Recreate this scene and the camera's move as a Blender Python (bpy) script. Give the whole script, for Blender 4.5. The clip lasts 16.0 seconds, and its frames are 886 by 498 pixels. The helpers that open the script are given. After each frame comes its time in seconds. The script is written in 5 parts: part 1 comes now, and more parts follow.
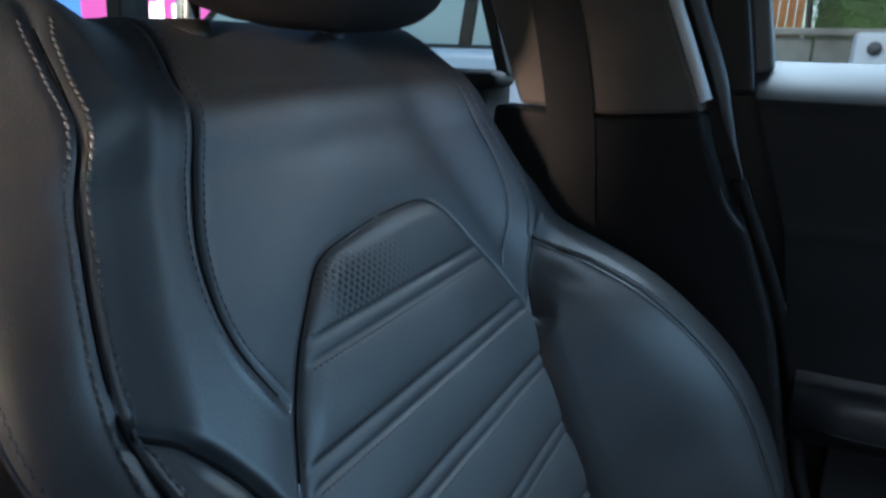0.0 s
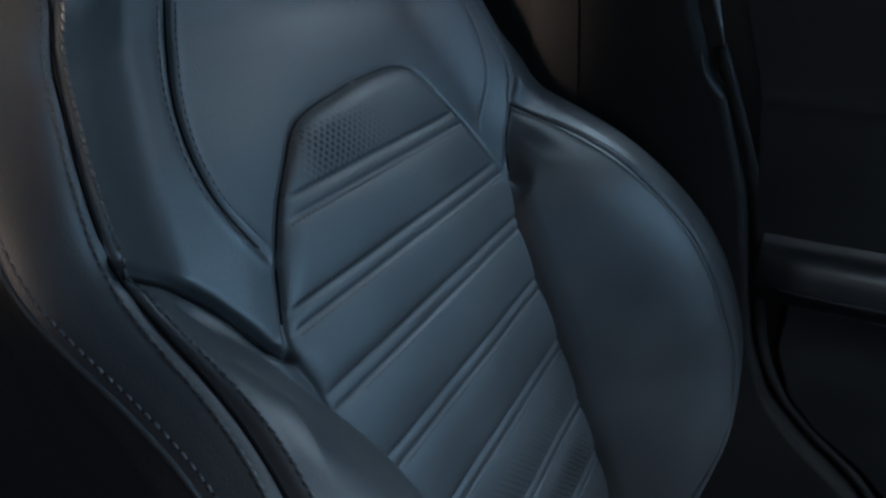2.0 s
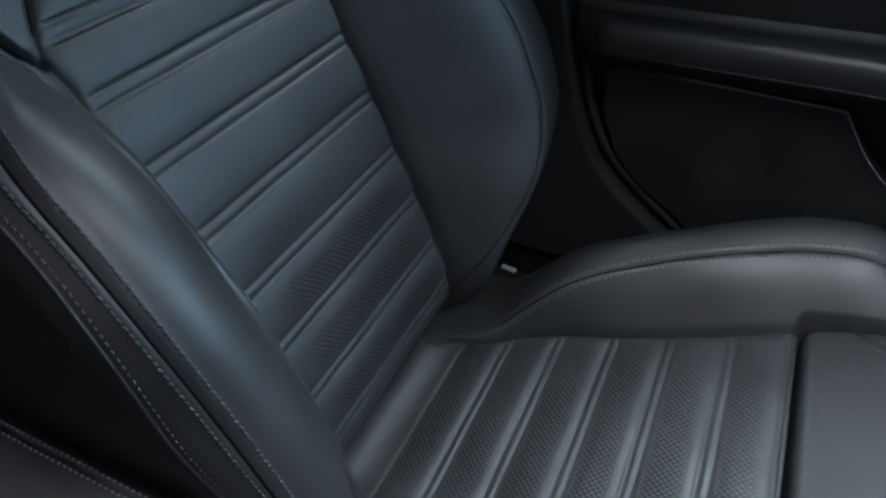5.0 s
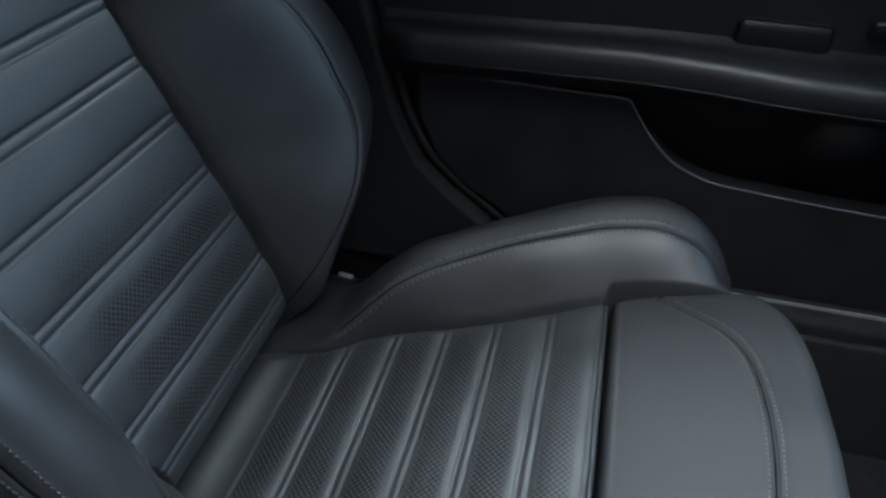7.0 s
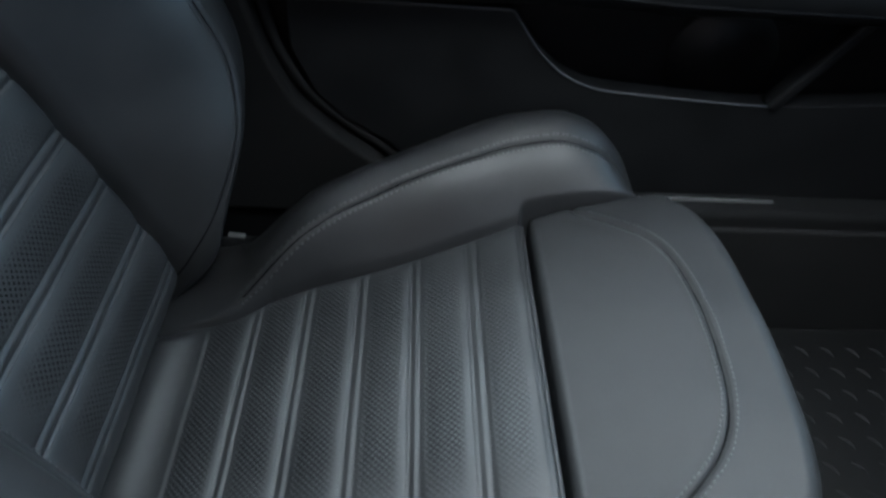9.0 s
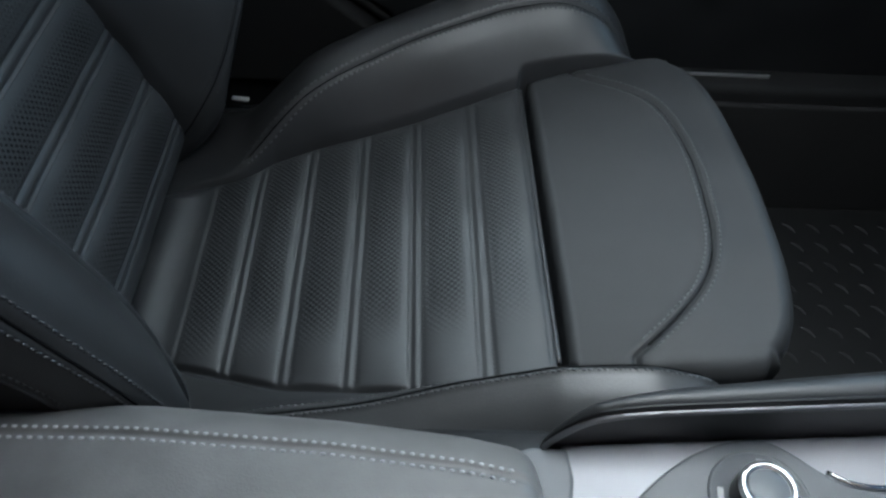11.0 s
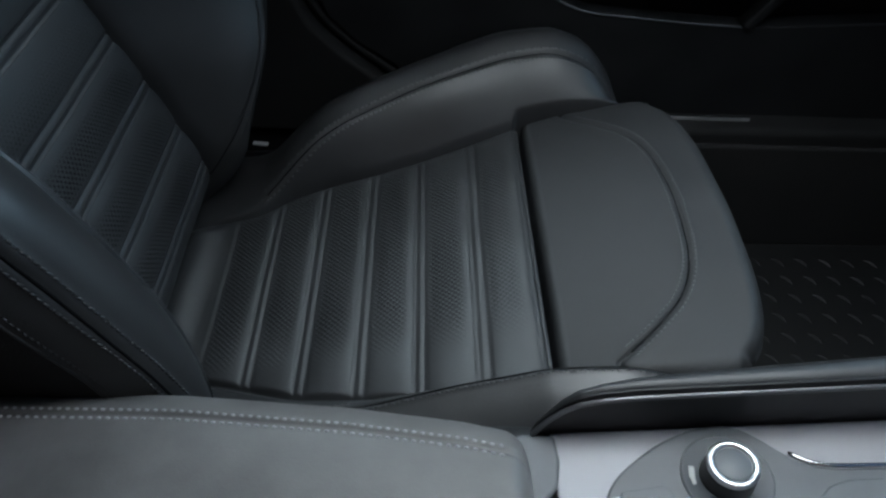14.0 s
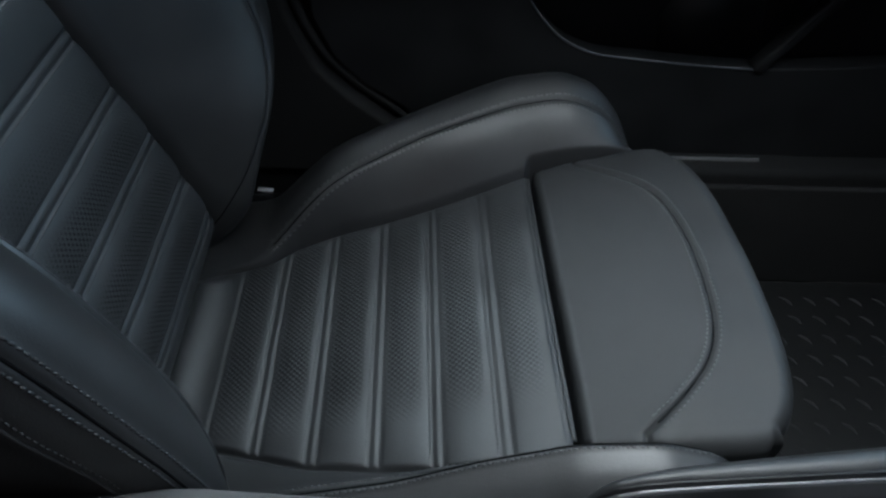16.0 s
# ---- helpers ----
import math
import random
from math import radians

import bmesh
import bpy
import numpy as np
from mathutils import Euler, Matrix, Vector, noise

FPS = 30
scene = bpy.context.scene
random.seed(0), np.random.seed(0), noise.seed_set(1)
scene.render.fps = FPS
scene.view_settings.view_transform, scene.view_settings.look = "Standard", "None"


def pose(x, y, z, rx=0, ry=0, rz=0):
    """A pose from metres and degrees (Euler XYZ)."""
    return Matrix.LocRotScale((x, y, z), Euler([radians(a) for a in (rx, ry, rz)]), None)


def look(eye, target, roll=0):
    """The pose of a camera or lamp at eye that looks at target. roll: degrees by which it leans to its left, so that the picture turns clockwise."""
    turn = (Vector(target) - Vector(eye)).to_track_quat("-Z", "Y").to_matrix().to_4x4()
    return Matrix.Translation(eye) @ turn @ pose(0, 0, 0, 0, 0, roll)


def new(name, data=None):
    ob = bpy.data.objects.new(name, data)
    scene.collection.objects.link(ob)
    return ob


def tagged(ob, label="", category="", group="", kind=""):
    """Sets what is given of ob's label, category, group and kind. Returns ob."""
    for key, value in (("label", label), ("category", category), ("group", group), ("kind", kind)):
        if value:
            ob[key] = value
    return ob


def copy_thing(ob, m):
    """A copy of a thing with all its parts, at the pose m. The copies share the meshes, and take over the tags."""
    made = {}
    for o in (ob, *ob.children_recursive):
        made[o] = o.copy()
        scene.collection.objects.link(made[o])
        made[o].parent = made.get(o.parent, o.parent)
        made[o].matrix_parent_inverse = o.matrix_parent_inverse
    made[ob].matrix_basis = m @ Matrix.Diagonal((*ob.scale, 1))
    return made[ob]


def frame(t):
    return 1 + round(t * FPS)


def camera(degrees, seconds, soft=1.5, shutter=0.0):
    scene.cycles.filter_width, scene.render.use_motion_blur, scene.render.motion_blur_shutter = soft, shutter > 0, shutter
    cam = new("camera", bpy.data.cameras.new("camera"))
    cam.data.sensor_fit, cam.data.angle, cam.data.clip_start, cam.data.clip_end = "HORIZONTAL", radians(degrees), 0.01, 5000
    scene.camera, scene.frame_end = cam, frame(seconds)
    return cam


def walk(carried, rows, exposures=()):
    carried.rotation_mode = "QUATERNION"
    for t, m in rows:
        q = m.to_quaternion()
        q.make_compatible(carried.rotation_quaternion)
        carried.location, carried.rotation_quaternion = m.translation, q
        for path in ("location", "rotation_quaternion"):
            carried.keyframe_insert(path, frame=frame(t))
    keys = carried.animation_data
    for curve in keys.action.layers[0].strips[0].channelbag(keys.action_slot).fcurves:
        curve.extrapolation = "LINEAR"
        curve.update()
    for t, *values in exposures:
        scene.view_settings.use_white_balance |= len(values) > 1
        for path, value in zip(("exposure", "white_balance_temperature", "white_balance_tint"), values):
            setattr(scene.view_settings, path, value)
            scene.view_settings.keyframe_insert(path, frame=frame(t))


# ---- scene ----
cam = camera(65.3, 16.0, soft=2.6, shutter=0.4)
PATH = [
    (0, (-0.0057, -0.3301, 0.8441), (-0.3512, 0.3534, 0.6132), 1.53),
    (0.5, (0.0057, -0.3407, 0.8547), (-0.3307, 0.3223, 0.5592), 1.29),
    (1, (0.0061, -0.3383, 0.8527), (-0.3228, 0.3207, 0.5403), 1.49),
    (1.5, (0.0164, -0.3363, 0.8511), (-0.3092, 0.3152, 0.5201), 1.35),
    (2, (0.0206, -0.3442, 0.8440), (-0.2996, 0.2935, 0.4825), 1.26),
    (2.5, (0.0515, -0.3345, 0.8273), (-0.2532, 0.2753, 0.4085), 1.42),
    (3, (0.0617, -0.3347, 0.8121), (-0.2241, 0.2531, 0.3507), 1.32),
    (3.2, (0.0699, -0.3327, 0.8108), (-0.2107, 0.2404, 0.3282), 1.23),
    (5.3, (0.2212, -0.3748, 0.8213), (-0.0325, 0.1808, 0.3046), -0.38),
    (5.5, (0.2347, -0.3744, 0.8271), (-0.0035, 0.1841, 0.3062), -0.13),
    (6, (0.2726, -0.3720, 0.8196), (0.0598, 0.2063, 0.3094), 0.27),
    (6.5, (0.2752, -0.3688, 0.8159), (0.0917, 0.2277, 0.3153), 0.47),
    (7, (0.2615, -0.3719, 0.8225), (0.1213, 0.2381, 0.3244), 1.56),
    (7.5, (0.2349, -0.3609, 0.7810), (0.1304, 0.2615, 0.2894), 1.93),
    (8, (0.2271, -0.3653, 0.7827), (0.1717, 0.2609, 0.2879), 2.93),
    (8.5, (0.2029, -0.3464, 0.7884), (0.2154, 0.2733, 0.2826), 3.69),
    (9, (0.1944, -0.3483, 0.7950), (0.2367, 0.2338, 0.2478), 4.45),
    (9.5, (0.2027, -0.3522, 0.7890), (0.2567, 0.1531, 0.1710), 5.83),
    (9.7, (0.2027, -0.3593, 0.7726), (0.2604, 0.1299, 0.1422), 6.56),
    (12, (0.1805, -0.4195, 0.7884), (0.2230, 0.1070, 0.1876), 4.84),
    (12.5, (0.1789, -0.4252, 0.7992), (0.2195, 0.1051, 0.2016), 4.61),
    (13, (0.2058, -0.4621, 0.7927), (0.2382, 0.0826, 0.2077), 3.66),
    (13.5, (0.2030, -0.4638, 0.7891), (0.2376, 0.0883, 0.2113), 3.80),
    (14, (0.1975, -0.4646, 0.7974), (0.2320, 0.0956, 0.2273), 3.63),
    (14.5, (0.1825, -0.4575, 0.7935), (0.2197, 0.1087, 0.2295), 3.79),
    (15, (0.1863, -0.4576, 0.8086), (0.2232, 0.1143, 0.2504), 3.59),
    (15.5, (0.1848, -0.4328, 0.8147), (0.2283, 0.1355, 0.2534), 4.28),
    (16, (0.1733, -0.4199, 0.8140), (0.2207, 0.1481, 0.2526), 4.44),
]

EXPO = [(0, 0.44, 5400, 3), (0.9, 0.26, 5400, 3), (1.8, 0.26, 5450, 3), (3.2, 0.26, 5900, 4), (5.3, 0.16, 6150, 6), (8.5, 0.10, 6120, 6), (9.7, -0.10, 6150, 6), (12, -0.50, 6180, 6), (13, -0.62, 6180, 6), (14.5, -0.82, 6150, 6), (15.1, -0.82, 6150, 6), (16, -0.48, 6150, 6)]
walk(cam, [(t, look(eye, target, roll)) for t, eye, target, roll in PATH], EXPO)

# ---- world and light ----
world = bpy.data.worlds.new("evening_sky")
scene.world = world
world.use_nodes = True
wn, wl = world.node_tree.nodes, world.node_tree.links
sky = wn.new("ShaderNodeTexSky")
sky.sky_type, sky.sun_disc = "NISHITA", False
sky.sun_elevation, sky.sun_rotation = radians(41), radians(198)
wn["Background"].inputs["Strength"].default_value = 0.10
wl.new(sky.outputs["Color"], wn["Background"].inputs["Color"])


def area_lamp(name, eye, target, sx, sy, watts, colour, spread=180):
    data = bpy.data.lights.new(name, "AREA")
    data.shape, data.size, data.size_y, data.energy, data.color = "RECTANGLE", sx, sy, watts, colour
    data.spread = radians(spread)
    ob = new(name, data)
    ob.matrix_world = look(eye, target)
    return ob


sun_data = bpy.data.lights.new("low_sun", "SUN")
sun_data.energy, sun_data.angle, sun_data.color = 0.8, radians(10), (1.0, 0.86, 0.7)
sun = new("low_sun", sun_data)
sun.matrix_world = look((-2.0, -6, 5.5), (0, 0, 0))
area_lamp("windscreen_daylight", (1.10, 0.44, 0.97), (0.05, -0.08, 0.42), 0.60, 0.42, 2.6, (0.58, 0.79, 1.0), 70)
area_lamp("front_side_daylight", (0.52, 0.74, 1.33), (-0.12, 0.0, 0.58), 0.55, 0.36, 0.6, (0.28, 0.60, 1.0))
area_lamp("passenger_window_daylight", (0.01, 0.68, 1.345), (0.28, -0.10, 0.30), 0.46, 0.30, 16.5, (0.82, 0.93, 1.0))
# fill lamp added under the closed roof, which has no window
area_lamp("overhead_fill", (0.42, -0.16, 1.108), (0.42, -0.20, 0.0), 0.40, 0.45, 3.9, (0.92, 0.97, 1.0), 96)
area_lamp("driver_window_daylight", (0.25, -1.16, 0.97), (-0.05, 0.10, 0.52), 0.80, 0.26, 0.45, (1.0, 0.60, 0.36))
# narrow warm fill from the driver's side, added to brighten the near backrest rim
area_lamp("near_rim_fill", (-0.10, -1.15, 1.00), (-0.25, -0.24, 0.845), 0.16, 0.12, 0.25, (1.0, 0.68, 0.47), 11)


# ---- materials ----
def mat(name, colour, rough=0.5, metal=0.0, spec=0.5):
    m = bpy.data.materials.new(name)
    m.use_nodes = True
    b = m.node_tree.nodes["Principled BSDF"]
    b.inputs["Base Color"].default_value = (*colour, 1)
    b.inputs["Roughness"].default_value = rough
    b.inputs["Metallic"].default_value = metal
    b.inputs["Specular IOR Level"].default_value = spec
    return m


def node(m, kind, **values):
    n = m.node_tree.nodes.new(kind)
    for key, value in values.items():
        n.inputs[key.replace("_", " ")].default_value = value
    return n


def grain(m, colour, fine=900.0, coarse=14.0, depth=0.13, vary=0.25, rough=(0.4, 0.55), cells=True):
    """Pebbled relief, and colour and gloss that drift over the surface."""
    nt = m.node_tree
    b = nt.nodes["Principled BSDF"]
    co = nt.nodes.new("ShaderNodeTexCoord")
    f = nt.nodes.new("ShaderNodeTexVoronoi" if cells else "ShaderNodeTexNoise")
    f.inputs["Scale"].default_value = fine
    c = node(m, "ShaderNodeTexNoise", Scale=coarse, Detail=5.0, Roughness=0.6)
    nt.links.new(co.outputs["Object"], f.inputs["Vector"])
    nt.links.new(co.outputs["Object"], c.inputs["Vector"])
    ramp = nt.nodes.new("ShaderNodeMapRange")
    ramp.inputs["From Min"].default_value, ramp.inputs["From Max"].default_value = 0.3, 0.7
    ramp.inputs["To Min"].default_value, ramp.inputs["To Max"].default_value = 1 - vary, 1 + vary
    nt.links.new(c.outputs["Fac"], ramp.inputs["Value"])
    mul = nt.nodes.new("ShaderNodeVectorMath")
    mul.operation = "SCALE"
    mul.inputs[0].default_value = colour
    nt.links.new(ramp.outputs["Result"], mul.inputs["Scale"])
    nt.links.new(mul.outputs["Vector"], b.inputs["Base Color"])
    rr = nt.nodes.new("ShaderNodeMapRange")
    rr.inputs["From Min"].default_value, rr.inputs["From Max"].default_value = 0.3, 0.7
    rr.inputs["To Min"].default_value, rr.inputs["To Max"].default_value = rough
    nt.links.new(c.outputs["Fac"], rr.inputs["Value"])
    nt.links.new(rr.outputs["Result"], b.inputs["Roughness"])
    bump = node(m, "ShaderNodeBump", Strength=depth, Distance=0.0006)
    nt.links.new(f.outputs["Distance"] if cells else f.outputs["Fac"], bump.inputs["Height"])
    nt.links.new(bump.outputs["Normal"], b.inputs["Normal"])
    return m, bump, mul


def perforated(name, colour, rough, edges=(0.05, 0.38), land=0.58, sunk=1.0):
    """Leather whose panels carry a diamond lattice of small pits, thinning out where the vertex value "pits" falls."""
    m, bump, mul = grain(mat(name, colour), colour, rough=rough)
    nt = m.node_tree
    uv = nt.nodes.new("ShaderNodeUVMap")
    uv.uv_map = "metres"
    sep = nt.nodes.new("ShaderNodeSeparateXYZ")
    nt.links.new(uv.outputs["UV"], sep.inputs["Vector"])

    def op(kind, a, b=0.0):
        n = nt.nodes.new("ShaderNodeMath")
        n.operation = kind
        for slot, v in zip(n.inputs, (a, b)):
            if isinstance(v, (int, float)):
                slot.default_value = v
            else:
                nt.links.new(v, slot)
        return n.outputs[0]

    k = 2 * math.pi / 0.0056
    a = op("SINE", op("MULTIPLY", sep.outputs["X"], k))
    c = op("SINE", op("MULTIPLY", sep.outputs["Y"], k))
    pits = nt.nodes.new("ShaderNodeAttribute")
    pits.attribute_name = "pits"
    dots = op("MULTIPLY", a, c)
    level = nt.nodes.new("ShaderNodeMapRange")
    level.interpolation_type = "SMOOTHSTEP"
    level.inputs["From Min"].default_value, level.inputs["From Max"].default_value = edges
    nt.links.new(dots, level.inputs["Value"])
    hole = op("MULTIPLY", level.outputs["Result"], pits.outputs["Fac"])
    deep = node(m, "ShaderNodeBump", Strength=1.0, Distance=0.0014 * sunk)
    nt.links.new(op("MULTIPLY", hole, -1.0), deep.inputs["Height"])
    nt.links.new(bump.outputs["Normal"], deep.inputs["Normal"])
    b = nt.nodes["Principled BSDF"]
    nt.links.new(deep.outputs["Normal"], b.inputs["Normal"])
    dark = nt.nodes.new("ShaderNodeVectorMath")
    dark.operation = "SCALE"
    nt.links.new(mul.outputs["Vector"], dark.inputs[0])
    nt.links.new(op("SUBTRACT", 1.0, op("MULTIPLY", hole, 0.62 * sunk)), dark.inputs["Scale"])
    nt.links.new(dark.outputs["Vector"], b.inputs["Base Color"])
    proud = op("MULTIPLY", op("SUBTRACT", 1.0, level.outputs["Result"]), pits.outputs["Fac"])
    nt.links.new(op("ADD", op("SUBTRACT", 0.58, op("MULTIPLY", hole, 0.46 * sunk)), op("MULTIPLY", proud, land - 0.58)), b.inputs["Specular IOR Level"])
    return m


HIDE = (0.021, 0.0214, 0.0225)
LEATHER = grain(mat("black_leather", HIDE, spec=0.6), HIDE, rough=(0.40, 0.50))[0]
LEATHER_MATTE = grain(mat("matt_black_leather", HIDE, spec=0.45), HIDE, rough=(0.56, 0.66))[0]
LEATHER_PITS = perforated("perforated_black_leather", HIDE, (0.46, 0.57))
LEATHER_PEARLED = perforated("pearled_black_leather", HIDE, (0.42, 0.52), (-0.30, 0.14), 0.85, 0.75)
# the seat's leather again, with the head restraint's shade put into its colour
LEATHER_SHADED = grain(mat("shaded_black_leather", (0.006, 0.006, 0.0065), spec=0.25), (0.006, 0.006, 0.0065), rough=(0.60, 0.70))[0]
THREAD = grain(mat("dark_grey_thread", (0.028, 0.0285, 0.03), 0.6), (0.028, 0.0285, 0.03), fine=2500, depth=0.3)[0]
STITCH = grain(mat("grey_thread", (0.065, 0.066, 0.068), 0.55), (0.065, 0.066, 0.068), fine=2500, depth=0.3)[0]
SEAM_GAP = mat("black_seam_gap", (0.004, 0.004, 0.0045), 0.9, 0.0, 0.1)
NEEDLE_HOLE = mat("dark_needle_hole", (0.014, 0.0143, 0.015), 0.8, 0.0, 0.2)
DIM_THREAD = mat("black_thread", (0.045, 0.046, 0.048), 0.65)
PALE_THREAD = grain(mat("pale_grey_thread", (0.42, 0.425, 0.43), 0.6), (0.42, 0.425, 0.43), fine=2500, depth=0.3)[0]
SOFT_PLASTIC = grain(mat("black_soft_plastic", (0.013, 0.0135, 0.0145)), (0.013, 0.0135, 0.0145), fine=700, depth=0.35, rough=(0.5, 0.65))[0]
DARK_PLASTIC = grain(mat("dark_hard_plastic", (0.008, 0.0082, 0.009)), (0.008, 0.0082, 0.009), fine=1100, depth=0.2, rough=(0.38, 0.5))[0]
for m_ in (SOFT_PLASTIC, DARK_PLASTIC):
    m_.node_tree.nodes["Principled BSDF"].inputs["Specular IOR Level"].default_value = 0.3
ARM_SKIN = grain(mat("black_armrest_skin", (0.010, 0.0105, 0.0115)), (0.010, 0.0105, 0.0115), fine=700, depth=0.2, rough=(0.40, 0.46))[0]
LEDGE = grain(mat("grey_soft_plastic", (0.015, 0.0165, 0.019)), (0.015, 0.0165, 0.019), fine=700, depth=0.05, rough=(0.62, 0.72))[0]
CARPET = grain(mat("black_carpet", (0.014, 0.0135, 0.0135)), (0.014, 0.0135, 0.0135), fine=420, depth=1.0, rough=(0.9, 1.0), cells=False)[0]
RUBBER = grain(mat("black_rubber", (0.010, 0.010, 0.0105)), (0.010, 0.010, 0.0105), fine=600, depth=0.3, rough=(0.34, 0.5))[0]
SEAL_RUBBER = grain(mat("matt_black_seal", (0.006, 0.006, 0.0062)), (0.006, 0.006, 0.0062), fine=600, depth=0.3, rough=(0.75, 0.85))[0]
TREAD = mat("shiny_rubber", (0.014, 0.014, 0.015), 0.44, 0.0, 0.22)
BEIGE = grain(mat("beige_trim", (0.092, 0.078, 0.067)), (0.092, 0.078, 0.067), fine=800, depth=0.25, rough=(0.6, 0.75))[0]
HEADLINER = grain(mat("pale_headliner", (0.5, 0.48, 0.45)), (0.5, 0.48, 0.45), fine=500, depth=0.4, rough=(0.85, 0.95), cells=False)[0]
GREY_LEATHER = grain(mat("slate_grey_leather", (0.135, 0.131, 0.129)), (0.135, 0.131, 0.129), rough=(0.40, 0.52))[0]
WEBBING = grain(mat("belt_webbing", (0.008, 0.008, 0.009)), (0.008, 0.008, 0.009), fine=1500, depth=0.6, rough=(0.6, 0.75))[0]
SILVER = grain(mat("brushed_silver_trim", (0.30, 0.30, 0.32), 0.5, 0.35), (0.30, 0.30, 0.32), fine=1400, depth=0.06, vary=0.06, rough=(0.46, 0.56), cells=False)[0]
CHROME = mat("chrome", (0.78, 0.79, 0.8), 0.14, 1.0)
DARK_SATIN = mat("dark_satin_metal", (0.20, 0.20, 0.21), 0.36, 0.8)
SATIN = mat("satin_chrome", (0.72, 0.73, 0.75), 0.32, 1.0)
GLOSS_BLACK = mat("satin_black", (0.006, 0.006, 0.007), 0.38, 0.0, 0.4)
GREY_PLASTIC = grain(mat("slate_grey_plastic", (0.105, 0.112, 0.122)), (0.105, 0.112, 0.122), fine=1200, depth=0.15, vary=0.08, rough=(0.4, 0.5))[0]
WHITE_MARK = mat("white_print", (0.48, 0.49, 0.49), 0.5)
STEEL = mat("pale_steel", (0.42, 0.42, 0.42), 0.4, 0.6)
ASPHALT = grain(mat("asphalt", (0.06, 0.06, 0.062)), (0.06, 0.06, 0.062), fine=90, coarse=0.6, depth=0.6, rough=(0.8, 0.95), cells=False)[0]
BODY_PAINT = grain(mat("dark_body_paint", (0.03, 0.032, 0.036)), (0.03, 0.032, 0.036), fine=900, depth=0.02, vary=0.05, rough=(0.2, 0.28))[0]
BODY_PAINT.node_tree.nodes["Principled BSDF"].inputs["Coat Weight"].default_value = 0.6
STONE = grain(mat("weathered_stone", (0.30, 0.285, 0.24)), (0.30, 0.285, 0.24), fine=25, coarse=3.0, depth=0.8, vary=0.4, rough=(0.85, 0.95), cells=False)[0]
LEAF = grain(mat("hedge_leaf", (0.090, 0.165, 0.042)), (0.090, 0.165, 0.042), fine=60, coarse=4, depth=0.2, vary=0.4, rough=(0.5, 0.65), cells=False)[0]
LEAF.node_tree.nodes["Principled BSDF"].inputs["Specular IOR Level"].default_value = 0.15
TWIG = grain(mat("twig", (0.10, 0.075, 0.05)), (0.10, 0.075, 0.05), fine=60, coarse=4, depth=0.3, cells=False)[0]
ORANGE_WOOD = grain(mat("orange_stained_wood", (0.44, 0.16, 0.036)), (0.44, 0.16, 0.036), fine=40, coarse=6, depth=0.3, vary=0.25, rough=(0.5, 0.65), cells=False)[0]
WHITE_PAINT = grain(mat("white_paint", (0.74, 0.76, 0.78)), (0.74, 0.76, 0.78), fine=300, coarse=2, depth=0.04, vary=0.06, rough=(0.3, 0.4), cells=False)[0]
RENDERED = grain(mat("pale_render", (0.5, 0.55, 0.6)), (0.5, 0.55, 0.6), fine=90, coarse=1.5, depth=0.4, vary=0.12, rough=(0.8, 0.9), cells=False)[0]
DARK_GLAZING = mat("dark_glazing", (0.02, 0.03, 0.035), 0.08, 0.0, 0.8)


def glowing(name, colour, power):
    m = mat(name, colour, 0.5)
    b = m.node_tree.nodes["Principled BSDF"]
    b.inputs["Emission Color"].default_value, b.inputs["Emission Strength"].default_value = (*colour, 1), power
    return m


SIGN_GLOW = glowing("lit_sign_tube", (1.0, 0.82, 0.66), 4.0)
PINK_GLOW = glowing("lit_pink_panel", (0.9, 0.12, 0.42), 1.0)
BLUE_GLOW = glowing("lit_blue_panel", (0.2, 0.38, 0.95), 0.9)

GLASS = bpy.data.materials.new("tinted_window_glass")
GLASS.use_nodes = True
gn, gl = GLASS.node_tree.nodes, GLASS.node_tree.links
gn.remove(gn["Principled BSDF"])
clear, gloss, mix = gn.new("ShaderNodeBsdfTransparent"), gn.new("ShaderNodeBsdfGlossy"), gn.new("ShaderNodeMixShader")
clear.inputs["Color"].default_value = (0.86, 0.91, 0.92, 1)
gloss.inputs["Roughness"].default_value = 0.02
mix.inputs[0].default_value = 0.008
gl.new(clear.outputs[0], mix.inputs[1]), gl.new(gloss.outputs[0], mix.inputs[2])
gl.new(mix.outputs[0], gn["Material Output"].inputs[0])


# ---- mesh helpers ----
def thing(name, label, category, at=(0, 0, 0), group="", kind=""):
    ob = new(name)
    ob.location = at
    ob.empty_display_size = 0.05
    return tagged(ob, label, category, group, kind)


def mesh_ob(name, verts, faces, material, parent=None, label="", smooth=True, uv=None, pits=None):
    me = bpy.data.meshes.new(name)
    me.from_pydata([tuple(map(float, v)) for v in verts], [], [tuple(map(int, f)) for f in faces])
    me.materials.append(material)
    if smooth:
        me.polygons.foreach_set("use_smooth", np.ones(len(me.polygons), dtype=bool))
    if uv is not None:
        layer = me.uv_layers.new(name="metres")
        idx = np.empty(len(me.loops), dtype=np.int32)
        me.loops.foreach_get("vertex_index", idx)
        layer.data.foreach_set("uv", np.asarray(uv, dtype=np.float32)[idx].ravel())
    if pits is not None:
        me.attributes.new("pits", "FLOAT", "POINT").data.foreach_set("value", np.asarray(pits, dtype=np.float32))
    me.update()
    ob = new(name, me)
    if parent is not None:
        ob.parent = parent
        ob.matrix_parent_inverse = Matrix.Translation(-Vector(parent.location)) if parent.type == "EMPTY" and parent.parent is None else Matrix()
    if label:
        ob["label"] = label
    return ob


